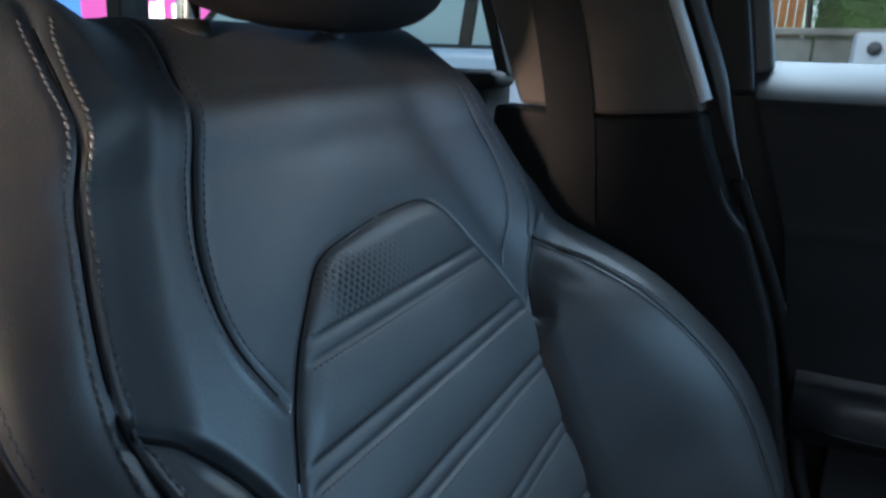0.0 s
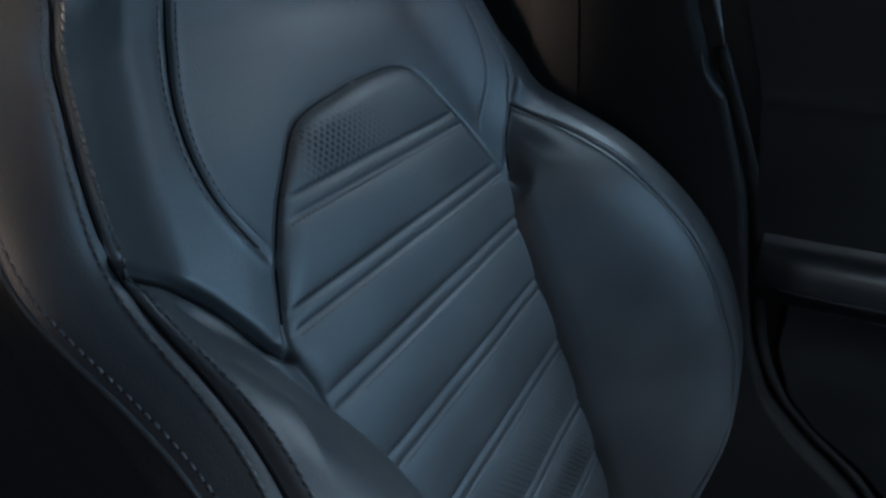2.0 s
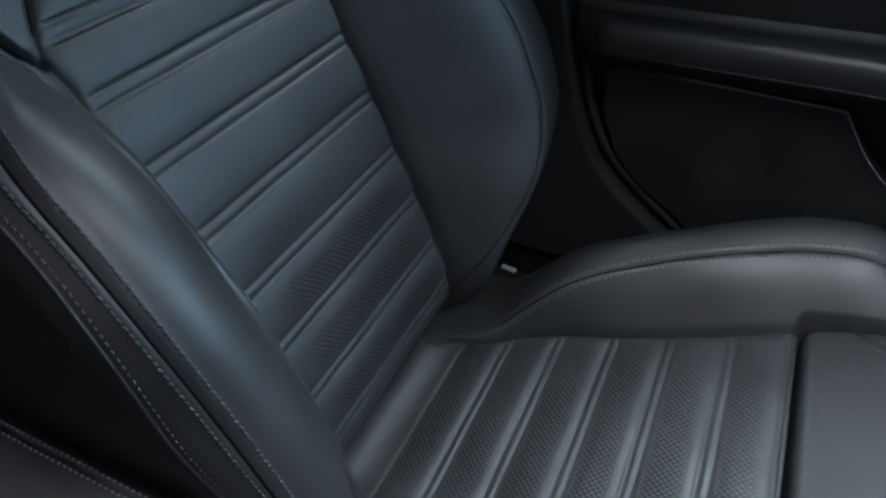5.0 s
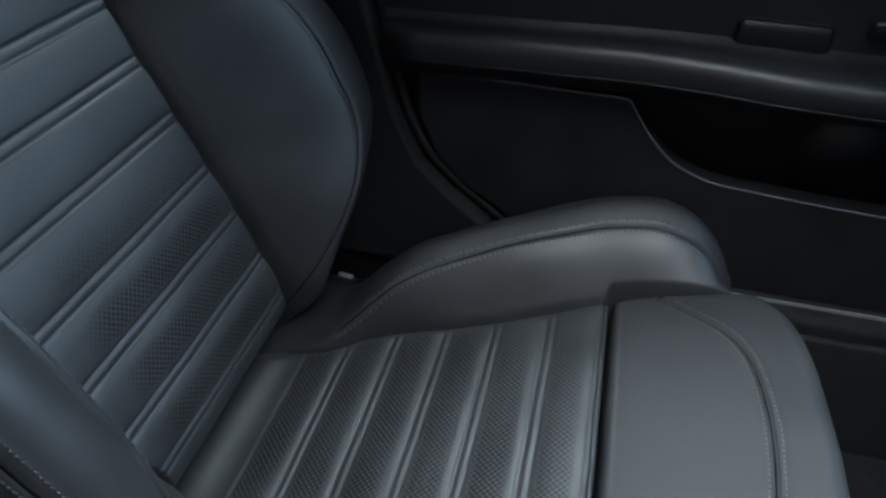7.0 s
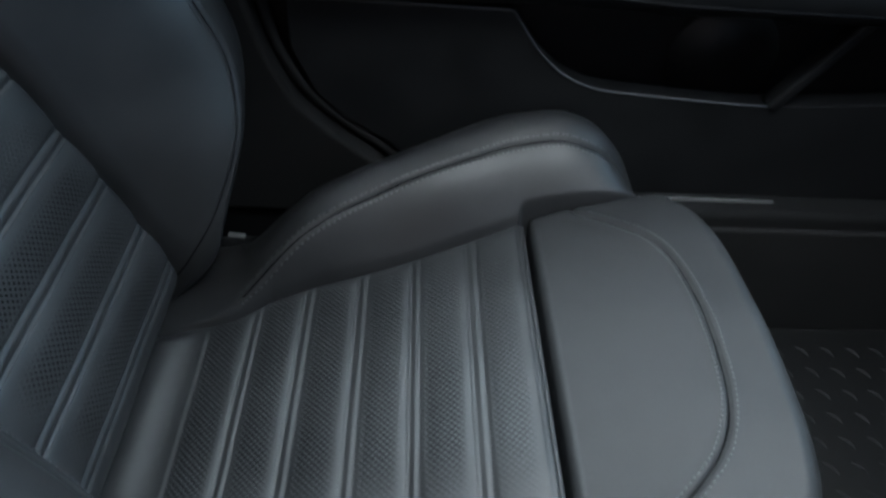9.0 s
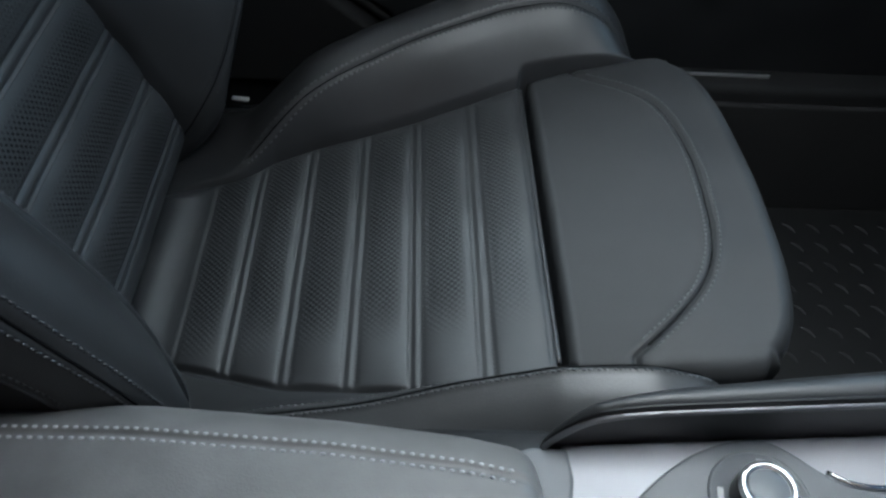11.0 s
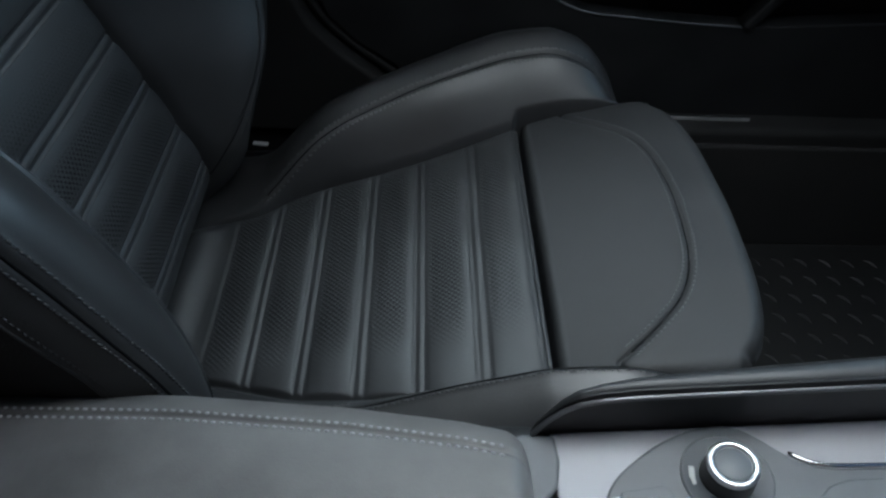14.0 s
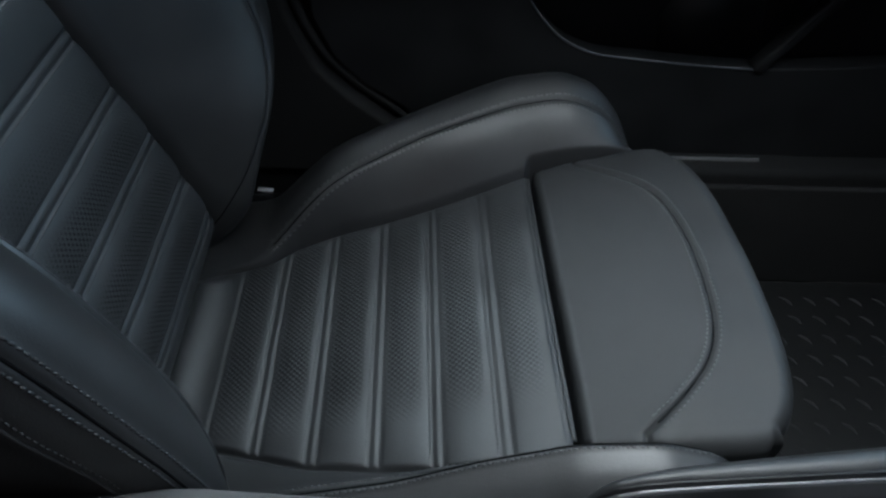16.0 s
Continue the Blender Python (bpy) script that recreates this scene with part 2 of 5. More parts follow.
def part(name, bm, material, parent=None, label="", smooth=False):
    me = bpy.data.meshes.new(name)
    bm.to_mesh(me)
    bm.free()
    me.materials.append(material)
    if smooth:
        me.polygons.foreach_set("use_smooth", np.ones(len(me.polygons), dtype=bool))
    ob = new(name, me)
    if parent is not None:
        ob.parent = parent
        ob.matrix_parent_inverse = Matrix.Translation(-Vector(parent.location)) if parent.type == "EMPTY" and parent.parent is None else Matrix()
    if label:
        ob["label"] = label
    return ob


def grid_part(name, P, keep, material, parent, label="", uv=None, pits=None, flip=False, normals=None):
    """The cells of a grid of points P[row, column] whose keep is true, as one smooth mesh."""
    R, C = P.shape[:2]
    idx = np.arange(R * C).reshape(R, C)
    quads = np.stack([idx[:-1, :-1], idx[:-1, 1:], idx[1:, 1:], idx[1:, :-1]], -1)[keep]
    if flip:
        quads = quads[:, ::-1]
    if normals is not None:      # wind the faces to agree with the surface's outward normals
        p = P.reshape(-1, 3)[quads]
        face = np.cross(p[:, 1] - p[:, 0], p[:, 3] - p[:, 0])
        if (face * normals.reshape(-1, 3)[quads[:, 0]]).sum() < 0:
            quads = quads[:, ::-1]
    used = np.unique(quads)
    back = np.full(R * C, -1)
    back[used] = np.arange(len(used))
    V = P.reshape(-1, 3)[used]
    ob = mesh_ob(name, V, back[quads], material, parent, label, True,
                   None if uv is None else uv.reshape(-1, 2)[used], None if pits is None else pits.ravel()[used])
    if normals is not None:      # sewn panels share one curved surface: keep its shading across their borders
        ob.data.normals_split_custom_set_from_vertices([tuple(map(float, n)) for n in normals.reshape(-1, 3)[used]])
    return ob


def box_bm(x0, x1, y0, y1, z0, z1, bevel=0.0, segments=3):
    bm = bmesh.new()
    bmesh.ops.create_cube(bm, size=1.0)
    for v in bm.verts:
        v.co = Vector(((x0 + x1) / 2 + v.co.x * (x1 - x0), (y0 + y1) / 2 + v.co.y * (y1 - y0), (z0 + z1) / 2 + v.co.z * (z1 - z0)))
    if bevel:
        bmesh.ops.bevel(bm, geom=bm.edges[:], offset=bevel, segments=segments, profile=0.5, affect="EDGES")
    return bm


def prism_bm(outline, axis, a, b, bevel=0.0, segments=2):
    """An outline of (p, q) points drawn out along an axis from a to b. x: (y, z), y: (x, z), z: (x, y)."""
    bm = bmesh.new()

    def at(p, q, r):
        return {"x": (r, p, q), "y": (p, r, q), "z": (p, q, r)}[axis]

    lo = [bm.verts.new(at(p, q, a)) for p, q in outline]
    hi = [bm.verts.new(at(p, q, b)) for p, q in outline]
    n = len(outline)
    bm.faces.new(lo), bm.faces.new(hi[::-1])
    for i in range(n):
        bm.faces.new((lo[i], hi[i], hi[(i + 1) % n], lo[(i + 1) % n]))
    bmesh.ops.recalc_face_normals(bm, faces=bm.faces[:])
    if bevel:
        bmesh.ops.bevel(bm, geom=bm.edges[:], offset=bevel, segments=segments, profile=0.5, affect="EDGES")
    return bm


def smooth_curve(points, step):
    """A Catmull-Rom line through the points, in even steps."""
    p = np.asarray(points, float)
    p = np.vstack([2 * p[0] - p[1], p, 2 * p[-1] - p[-2]])
    out = []
    for a, b, c, d in zip(p, p[1:], p[2:], p[3:]):
        for t in np.linspace(0, 1, 40, endpoint=False):
            out.append(0.5 * (2 * b + (c - a) * t + (2 * a - 5 * b + 4 * c - d) * t * t + (3 * b - a - 3 * c + d) * t ** 3))
    out = np.array(out + [p[-2]])
    run = np.r_[0, np.cumsum(np.linalg.norm(np.diff(out, axis=0), axis=1))]
    s = np.arange(0, run[-1], step)
    return np.stack([np.interp(s, run, out[:, k]) for k in range(out.shape[1])], 1)


def tube(name, line, radius, material, parent, label="", sides=8):
    line = np.asarray(line, float)
    radius = np.broadcast_to(np.asarray(radius, float), len(line))[:, None, None]
    tang = np.gradient(line, axis=0)
    tang /= np.linalg.norm(tang, axis=1, keepdims=True) + 1e-9
    ref = np.array([0.13, 0.21, 0.97])
    n1 = np.cross(tang, ref)
    n1 /= np.linalg.norm(n1, axis=1, keepdims=True) + 1e-9
    n2 = np.cross(tang, n1)
    a = np.linspace(0, 2 * np.pi, sides, endpoint=False)
    V = line[:, None] + radius * (np.cos(a)[None, :, None] * n1[:, None] + np.sin(a)[None, :, None] * n2[:, None])
    idx = np.arange(len(line) * sides).reshape(len(line), sides)
    F = [(idx[i, j], idx[i, (j + 1) % sides], idx[i + 1, (j + 1) % sides], idx[i + 1, j]) for i in range(len(line) - 1) for j in range(sides)]
    F += [tuple(idx[0, ::-1]), tuple(idx[-1])]
    return mesh_ob(name, V.reshape(-1, 3), F, material, parent, label)


def stitches(name, points, normals, parent, length=0.0034, width=0.0006, label="", thread=None, holes=True, lean=0.0):
    """A row of single thread stitches lying along a line of points: plump beads, one in each step, with a needle hole between two."""
    pts, nrm = np.asarray(points, float), np.asarray(normals, float)
    tang = np.gradient(pts, axis=0)
    pitch = np.linalg.norm(tang, axis=1, keepdims=True)
    tang = tang / (pitch + 1e-9)
    side = np.cross(nrm, tang)
    V, F, slot = [], [], []
    for p, t, s, n, d in zip(pts, tang, side, nrm, pitch[:, 0]):
        k = len(V)
        h, w_ = length / 2, width
        t, s = t * math.cos(lean) + s * math.sin(lean), s * math.cos(lean) - t * math.sin(lean)
        p = p + n * 0.0002
        for u, r in ((-1.0, 0.25), (-0.62, 0.9), (0.0, 1.0), (0.62, 0.9), (1.0, 0.25)):
            V += [p + t * h * u - s * w_ * r, p + t * h * u - s * w_ * r * 0.6 + n * w_ * r * 0.8, p + t * h * u + s * w_ * r * 0.6 + n * w_ * r * 0.8, p + t * h * u + s * w_ * r]
        F += [(k + 4 * i + j, k + 4 * i + j + 1, k + 4 * i + j + 5, k + 4 * i + j + 4) for i in range(4) for j in range(3)]
        slot += [0] * 12
        if holes:
            k = len(V)
            c = p + t * d * 0.5 + n * 0.0001
            g = min(max(d - length, 0.0006) * 0.62, 0.0008)
            V += [c - t * g, c + s * w_ * 0.6, c + t * g, c - s * w_ * 0.6]
            F.append((k, k + 1, k + 2, k + 3))
            slot.append(1)
    ob = mesh_ob(name, V, F, thread or THREAD, parent, label)
    ob.data.materials.append(NEEDLE_HOLE)
    ob.data.polygons.foreach_set("material_index", np.array(slot, dtype=np.int32))
    ob["kind"] = "stuff"
    return ob


def seam_gap(points, normals, parent, radius=0.0009):
    """The dark gap between two sewn edges of leather."""
    return tube("seam_gap", np.asarray(points) + 0.5 * radius * np.asarray(normals), radius, SEAM_GAP, parent, "", 6)


def distance(A, B, line):
    """How far the points (A, B) lie from a line of points in the same plane."""
    best = np.full(A.shape, 1e9)
    for (p, q), (r, s) in zip(line, line[1:]):
        du, dv = r - p, s - q
        t = np.clip(((A - p) * du + (B - q) * dv) / (du * du + dv * dv + 1e-12), 0, 1)
        best = np.minimum(best, (A - p - t * du) ** 2 + (B - q - t * dv) ** 2)
    return np.sqrt(best)


def soften(P, n=5):
    return np.stack([np.convolve(np.pad(P[:, k], n // 2, mode="edge"), np.ones(n) / n, "valid") for k in range(3)], 1)


def step(v, a, b):
    t = np.clip((v - a) / (b - a), 0, 1)
    return t * t * (3 - 2 * t)


def ribbed(v, lines, pillow=0.0035, gap=0.0042):
    """Height of a quilted panel across its seams: pillows between pairs of sewn lines with a narrow welt in each pair."""
    h = np.zeros_like(v)
    edges = sorted(lines)
    for a, b in zip(edges, edges[1:]):
        inside = (v > a + gap) & (v < b - gap)
        q = (v - a - gap) / (b - a - 2 * gap)
        h = np.where(inside, pillow * (1 - np.abs(2 * q - 1) ** 2.6), h)
    for e in edges:
        for o in (-gap, gap):
            h -= 0.0013 * np.exp(-((v - e - o) / 0.0012) ** 2)
        h += 0.0004 * np.exp(-((v - e) / 0.0024) ** 2)
    return h


# ---- front seat: backrest ----
seat = thing("car_seat", "black leather sports car seat with ribbed panels and side bolsters", "car seat", (0.1, 0.01, 0.05), group="front seats")
YB = 0.010          # centre line of the backrest
YC = 0.012          # centre line of the cushion
BACK_SEAMS = [0.700, 0.657, 0.617, 0.571, 0.522, 0.471, 0.423, 0.373, 0.327]


def back_x(z):
    return -0.025 - 0.341 * (z - 0.325) - 0.307 * (z - 0.325) ** 2 - 0.034 * np.clip((0.335 - z) / 0.06, 0, 2) ** 2


# the way up the front and over the top: (x, z) by an even parameter
prof_z = np.r_[np.linspace(0.262, 0.80, 60)]
prof = np.stack([back_x(prof_z), prof_z], 1)
prof = np.vstack([prof, [(-0.272, 0.819), (-0.293, 0.834), (-0.322, 0.841), (-0.352, 0.834), (-0.372, 0.808), (-0.378, 0.76), (-0.365, 0.60), (-0.32, 0.42)]])
prof = smooth_curve(prof[::3], 0.0015)
run = np.arange(len(prof)) * 0.0015
front = np.arange(len(prof)) <= np.argmax(prof[:, 1])
tz = np.where(front, prof[:, 1], 0.841 + (run - run[np.argmax(prof[:, 1])]))   # keeps growing over the top
nx, nz = np.gradient(prof[:, 1]), -np.gradient(prof[:, 0])
nl = np.hypot(nx, nz)
nx, nz = nx / nl, nz / nl


def eased(z, at, values, soft=0.010):
    """Straight pieces between the values, with their corners rounded over a length."""
    fine = np.arange(at[0] - 0.06, at[-1] + 0.06, 0.002)
    k = np.exp(-(np.arange(-30, 31) * 0.002 / soft) ** 2)
    return np.interp(z, fine, np.convolve(np.pad(np.interp(fine, at, values), 30, mode="edge"), k / k.sum(), "valid"))


def seam_y(z):
    return eased(z, [0.26, 0.33, 0.355, 0.378, 0.42, 0.451, 0.476, 0.50, 0.545, 0.60, 0.65, 0.70, 0.725, 0.764, 0.80, 0.841, 0.92],
                     [0.125, 0.132, 0.144, 0.162, 0.192, 0.218, 0.235, 0.242, 0.244, 0.235, 0.219, 0.198, 0.190, 0.177, 0.165, 0.152, 0.148])


def bolster_rise(z):
    return eased(z, [0.26, 0.30, 0.34, 0.378, 0.42, 0.45, 0.476, 0.52, 0.56, 0.60, 0.637, 0.661, 0.679, 0.695, 0.711, 0.722],
                     [0.012, 0.022, 0.044, 0.068, 0.095, 0.106, 0.112, 0.117, 0.117, 0.109, 0.094, 0.077, 0.057, 0.036, 0.014, 0.0], 0.020)


def inner_y(z):
    """Where the bolsters leave the ribbed panel."""
    return np.minimum(eased(z, [0.26, 0.50, 0.60, 0.645, 0.70], [0.116, 0.112, 0.116, 0.128, 0.17], 0.018), seam_y(z) - 0.010)


def near_inner(z):
    """The same on the side beside the console, whose inner wall stands steeper."""
    return np.minimum(eased(z, [0.26, 0.36, 0.42, 0.50, 0.56, 0.61, 0.645, 0.70], [0.170, 0.168, 0.162, 0.159, 0.161, 0.159, 0.147, 0.18], 0.014), seam_y(z) - 0.010)


def near_bead(z):
    """Where that inner wall ends in a beaded seam."""
    return np.maximum(eased(z, [0.26, 0.38, 0.42, 0.47, 0.52, 0.56, 0.60, 0.64, 0.67, 0.70, 0.74], [0.194, 0.192, 0.187, 0.184, 0.186, 0.187, 0.185, 0.176, 0.182, 0.192, 0.196], 0.016), near_inner(z) + 0.016)


def near_height(z):
    """How far the near bolster stands out."""
    return eased(z, [0.26, 0.30, 0.33, 0.36, 0.40, 0.45, 0.50, 0.56, 0.60, 0.64, 0.67, 0.70, 0.726, 0.745], [0.045, 0.060, 0.074, 0.086, 0.100, 0.108, 0.111, 0.113, 0.110, 0.093, 0.071, 0.046, 0.023, 0.0], 0.014)


def insert_half(z):
    return np.interp(z, [0.26, 0.60, 0.644, 0.663, 0.684, 0.706, 0.722, 0.731, 0.736, 0.740, 0.742], [0.138, 0.139, 0.136, 0.124, 0.113, 0.097, 0.083, 0.074, 0.066, 0.053, 0.035])


NT = 211
t_in = np.linspace(0, 1, NT)
t_wrap = np.linspace(0, 1, 46)[1:]
cols = np.r_[-(1 + t_wrap[::-1]), -t_in[:0:-1], t_in, 1 + t_wrap]
COL, TZ = np.meshgrid(cols, tz)
XP, ZP = np.meshgrid(cols, np.arange(len(prof)))[1] * 0 + prof[:, 0][:, None], prof[:, 1][:, None] + 0 * COL
side = np.sign(COL)
tt = np.abs(COL)
def far_seam(z):
    """How far across the far side its sewn line runs, as a share of the whole half width."""
    return eased(z, [0.28, 0.33, 0.38, 0.43, 0.47, 0.52, 0.60, 0.66, 0.675, 0.685, 0.692, 0.699, 0.711, 0.74], [0.90, 0.907, 0.925, 0.938, 0.915, 0.890, 0.905, 0.916, 0.912, 0.890, 0.845, 0.825, 0.90, 1.0], 0.006)


def lopsided(z, s):
    """The two sides are not worn alike: the far bolster stands a little wider, the near one reaches lower."""
    far = 0.008 * step(0.66 - z, 0, 0.10) * step(z, 0.36, 0.48)
    near = (eased(z, [0.26, 0.33, 0.40, 0.46, 0.52, 0.56, 0.60, 0.63, 0.65, 0.67, 0.70], [0.198, 0.217, 0.231, 0.237, 0.239, 0.241, 0.241, 0.237, 0.228, 0.213, 0.198], 0.014) - seam_y(z)) * step(0.71 - z, 0, 0.05)
    near = near + eased(z, [0.75, 0.78, 0.80, 0.82, 0.835, 0.86], [0.0, -0.001, -0.004, -0.0125, -0.017, -0.017], 0.008)
    return np.where(s > 0, far, np.where(s < 0, near, 0))


ys = seam_y(TZ) + lopsided(TZ, side)
yy = np.minimum(tt, 1) * ys
A = np.where(side < 0, near_height(TZ), bolster_rise(TZ))
CUT = [(0.137, 0.645), (0.146, 0.663), (0.157, 0.681), (0.172, 0.699), (0.190, 0.711)]        # where a bolster begins below the shoulder
NEAR_CUT = [(0.137, 0.645), (0.146, 0.663), (0.158, 0.683), (0.174, 0.704), (0.194, 0.724)]
cut_z = np.where(side < 0, np.interp(yy, *zip((0.10, 0.60), *NEAR_CUT, (0.21, 0.730))), np.interp(yy, *zip((0.10, 0.60), *CUT, (0.21, 0.716))))
inner = np.where(side < 0, near_inner(TZ), inner_y(TZ))
q = np.clip((yy - inner) / np.maximum(ys - inner, 1e-3), 0, 1)
below = cut_z - TZ > 0.002      # below the sewn cut where a bolster begins
on = step(cut_z - TZ, -0.001, 0.006 + np.where(side < 0, 0.040, 0.045) * step(yy, 0.132, 0.19))
# far bolster: one long slope; near bolster: a steep inner wall up to a sewn edge, then a broad front
bead = near_bead(TZ)
steep = np.clip((yy - inner) / np.maximum(bead - inner, 1e-3), 0, 1)
across = np.clip((yy - bead) / np.maximum(ys - bead, 1e-3), 0, 1)
crest = eased(TZ, [0.26, 0.56, 0.60, 0.63, 0.655, 0.70, 0.74], [0.96, 0.96, 0.90, 0.84, 0.82, 0.80, 0.80], 0.014)     # the beaded edge against the saddle seam
ramp = np.where(side < 0, crest * np.sin(steep * np.pi / 2) ** 0.8 + (1 - crest) * across + (0.085 + 0.60 * (0.96 - crest)) * np.sin(across * np.pi) ** 0.9, np.sin(q * np.pi / 2) ** 1.15)
off = on * (A * ramp + 0.004 * step(q, 0.0, 0.10))
# the shoulder falls into a shallow valley and rises to the rim seam
off += (1 - on) * np.where(side < 0, 0.024 * step(yy, ys - 0.042, ys), 0.018 * step(yy, ys - 0.080, ys)) * step(TZ, 0.60, 0.66) * step(0.90 - TZ, 0, 0.05)
off += 0.004 * (1 - (np.clip(yy / 0.2, 0, 1)) ** 2) * step(TZ, 0.74, 0.83) * step(0.9 - TZ, 0, 0.06)
# wrap round the outside: a quarter turn, then straight back
w = np.clip(tt - 1, 0, 1)
crisp = np.where(side < 0, step(0.74 - TZ, 0, 0.10), 0)     # the near bolster folds sharply at its seam
first = radians(40) * crisp
ang = first + np.clip(w / 0.45, 0, 1) * (radians(90) - first - radians(12) * crisp)
rad = 0.025 + 0.032 * crisp
out = rad * (np.sin(ang) - np.sin(first)) * (1 - 0.45 * crisp * step(0.52 - TZ, 0, 0.08)) + (0.006 + 0.010 * (side > 0) * step(TZ, 0.40, 0.47) * step(0.75 - TZ, 0, 0.03)) * (1 - crisp) * np.sin(np.clip(w / 0.55, 0, 1) * np.pi) ** 0.8
fall = rad * (np.cos(first) - np.cos(ang)) + np.clip((w - 0.45) / 0.55, 0, 1) * np.maximum(0.10 + off, 0.02) * (1 - 0.88 * step(TZ, 0.81, 0.85))
widen = np.where(side < 0, 0.010 * step(yy, 0.07, 0.13) * step(TZ, 0.62, 0.66) + 0.013 * step(yy, 0.13, np.maximum(ys, 0.14)) * step(TZ, 0.67, 0.74), 0)
Yg = side * (yy + widen + np.where(tt > 1, out, 0)) + YB
bulk = off - np.where(tt > 1, fall, 0)
# the near rim runs on smoothly where the shoulder turns into the bolster
kern = np.exp(-(np.arange(-30, 31) / 13.0) ** 2)
kern /= kern.sum()
blend = np.where(side < 0, np.maximum(step(tt, 0.86, 0.97) * step(TZ, 0.62, 0.66) * step(0.80 - TZ, 0, 0.03), step(tt, 0.68, 0.74) * step(TZ, 0.54, 0.58) * step(0.685 - TZ, 0, 0.03)), step(tt, 0.72, 0.84) * step(TZ, 0.58, 0.62) * step(0.695 - TZ, 0, 0.02))
for G in (Yg, bulk):
    G += blend * (np.apply_along_axis(lambda v: np.convolve(np.pad(v, 30, mode="edge"), kern, "valid"), 0, G) - G)
hb = np.zeros_like(off)
# sewn lines
TI = TZ - (0.0003 + 0.0033 * np.tanh(side * yy / 0.03)) * step(TZ, 0.70, 0.73)
half = insert_half(TI) + np.where(side < 0, 0.024 * step(0.64 - TZ, 0, 0.03), 0)
half = np.where((side < 0) & (TZ < 0.655), np.maximum(half, inner + 0.001), half)
line_in = [(y, z) for z, y in zip(np.linspace(0.60, 0.741, 60), insert_half(np.linspace(0.60, 0.741, 60)))] + [(0.0, 0.743)]
d_in = distance(yy, TI, line_in)
is_in = (yy < half) & (TI < 0.7425) & (tt < 1)
covered = below & (yy > inner)
ins = is_in & ~covered
past = np.where(is_in, -d_in, d_in)
crease = (0.0014 * np.exp(-(d_in / 0.0016) ** 2) + 0.0016 * np.exp(-(np.maximum(past, 0) / 0.011) ** 2) * step(past, -0.006, 0.002)) * (~below | (yy < inner)) * (tt < 1)
crease = np.where(TZ > 0.60, crease, 0)
d_bol = np.abs(yy - inner)
crease += 0.006 * np.exp(-(d_bol / 0.003) ** 2) * step(0.668 - TZ, 0, 0.035)
hb = hb - crease
hb += np.where(ins, ribbed(TZ, BACK_SEAMS + [0.285, 0.754], 0.0023) * step(np.where(TZ > 0.605, d_in, half - yy), 0, 0.012), 0)
def worn_at(z, sgn):
    """How far the shoulder seam of one side sits further out than drawn."""
    if sgn < 0:
        return np.interp(z, [0.66, 0.79, 0.805, 0.82, 0.83, 0.85], [0.005, 0.0045, 0.0055, 0.0055, 0.001, -0.008])
    return eased(z, [0.66, 0.687, 0.718, 0.764, 0.813, 0.85], [0.002, 0.0105, 0.0285, 0.0435, 0.056, 0.058], 0.008)


seam2 = smooth_curve([(0.083, 0.86), (0.085, 0.839), (0.088, 0.825), (0.094, 0.808), (0.105, 0.785), (0.116, 0.763), (0.1225, 0.744), (0.1245, 0.728), (0.123, 0.714), (0.118, 0.701), (0.111, 0.686)], 0.004)
worn = np.where(side < 0, worn_at(TZ, -1), worn_at(TZ, 1))
d2 = distance(yy - worn, TZ, seam2)
hb -= np.where(side < 0, 0.0013, 0.0006) * np.exp(-(d2 / 0.0012) ** 2) - np.where(side < 0, 0.0004, 0.0) * np.exp(-((d2 - 0.0038) / 0.0022) ** 2)
sewn = np.where(side > 0, ys * far_seam(TZ), ys)
d_rim = np.where(tt <= 1, np.abs(sewn - yy), ys - sewn + 0.06 * (tt - 1))
hb -= np.where(side > 0, 0.0012, 0.0014) * np.exp(-(d_rim / 0.0014) ** 2) - np.where(side > 0, 0.0003, 0.0007) * np.exp(-((d_rim - 0.0045) / 0.0026) ** 2)
cut_lines = {-1: smooth_curve(NEAR_CUT, 0.004), 1: smooth_curve(CUT, 0.004)}
d_cut = np.where(side < 0, distance(yy, TZ, cut_lines[-1]), distance(yy, TZ, cut_lines[1]))
hb -= np.where(tt <= 1, np.where(side < 0, 0.006, 0.0014) * np.exp(-(d_cut / 0.003) ** 2), 0)
hb -= np.where((side < 0) & (tt < 1) & below & (TZ > 0.30), step(0.62 - TZ, 0, 0.08) * (0.0018 * np.exp(-((yy - bead) / 0.0016) ** 2) - 0.0012 * np.exp(-((yy - bead + 0.005) / 0.003) ** 2)), 0)
# slow unevenness of stuffed leather
hb += 0.0006 * np.sin(Yg * 41 + TZ * 23) * np.sin(TZ * 37 - Yg * 19)
tilt_x = np.where(front, 1.0, nx)[:, None]     # stuffing stands out forwards, detail along the surface
tilt_z = np.where(front, 0.0, nz)[:, None]
turn = step(TZ, 0.80, 0.84)
tilt_x, tilt_z = tilt_x * (1 - turn) + nx[:, None] * turn, tilt_z * (1 - turn) + nz[:, None] * turn
PB = np.stack([XP + nx[:, None] * hb + tilt_x * bulk, Yg, ZP + nz[:, None] * hb + tilt_z * bulk], -1)
PB[..., 2] -= np.where(side < 0, 0.026, 0.012) * np.clip((np.minimum(tt, 1.0) * ys - 0.07) / 0.10, 0, 1.15) ** 2 * step(TZ, 0.79, 0.855)
BN = np.gradient(PB, axis=0), np.gradient(PB, axis=1)
back_n = np.cross(BN[1], BN[0])
back_n /= np.linalg.norm(back_n, axis=-1, keepdims=True) + 1e-12
cell = lambda M: M[:-1, :-1]
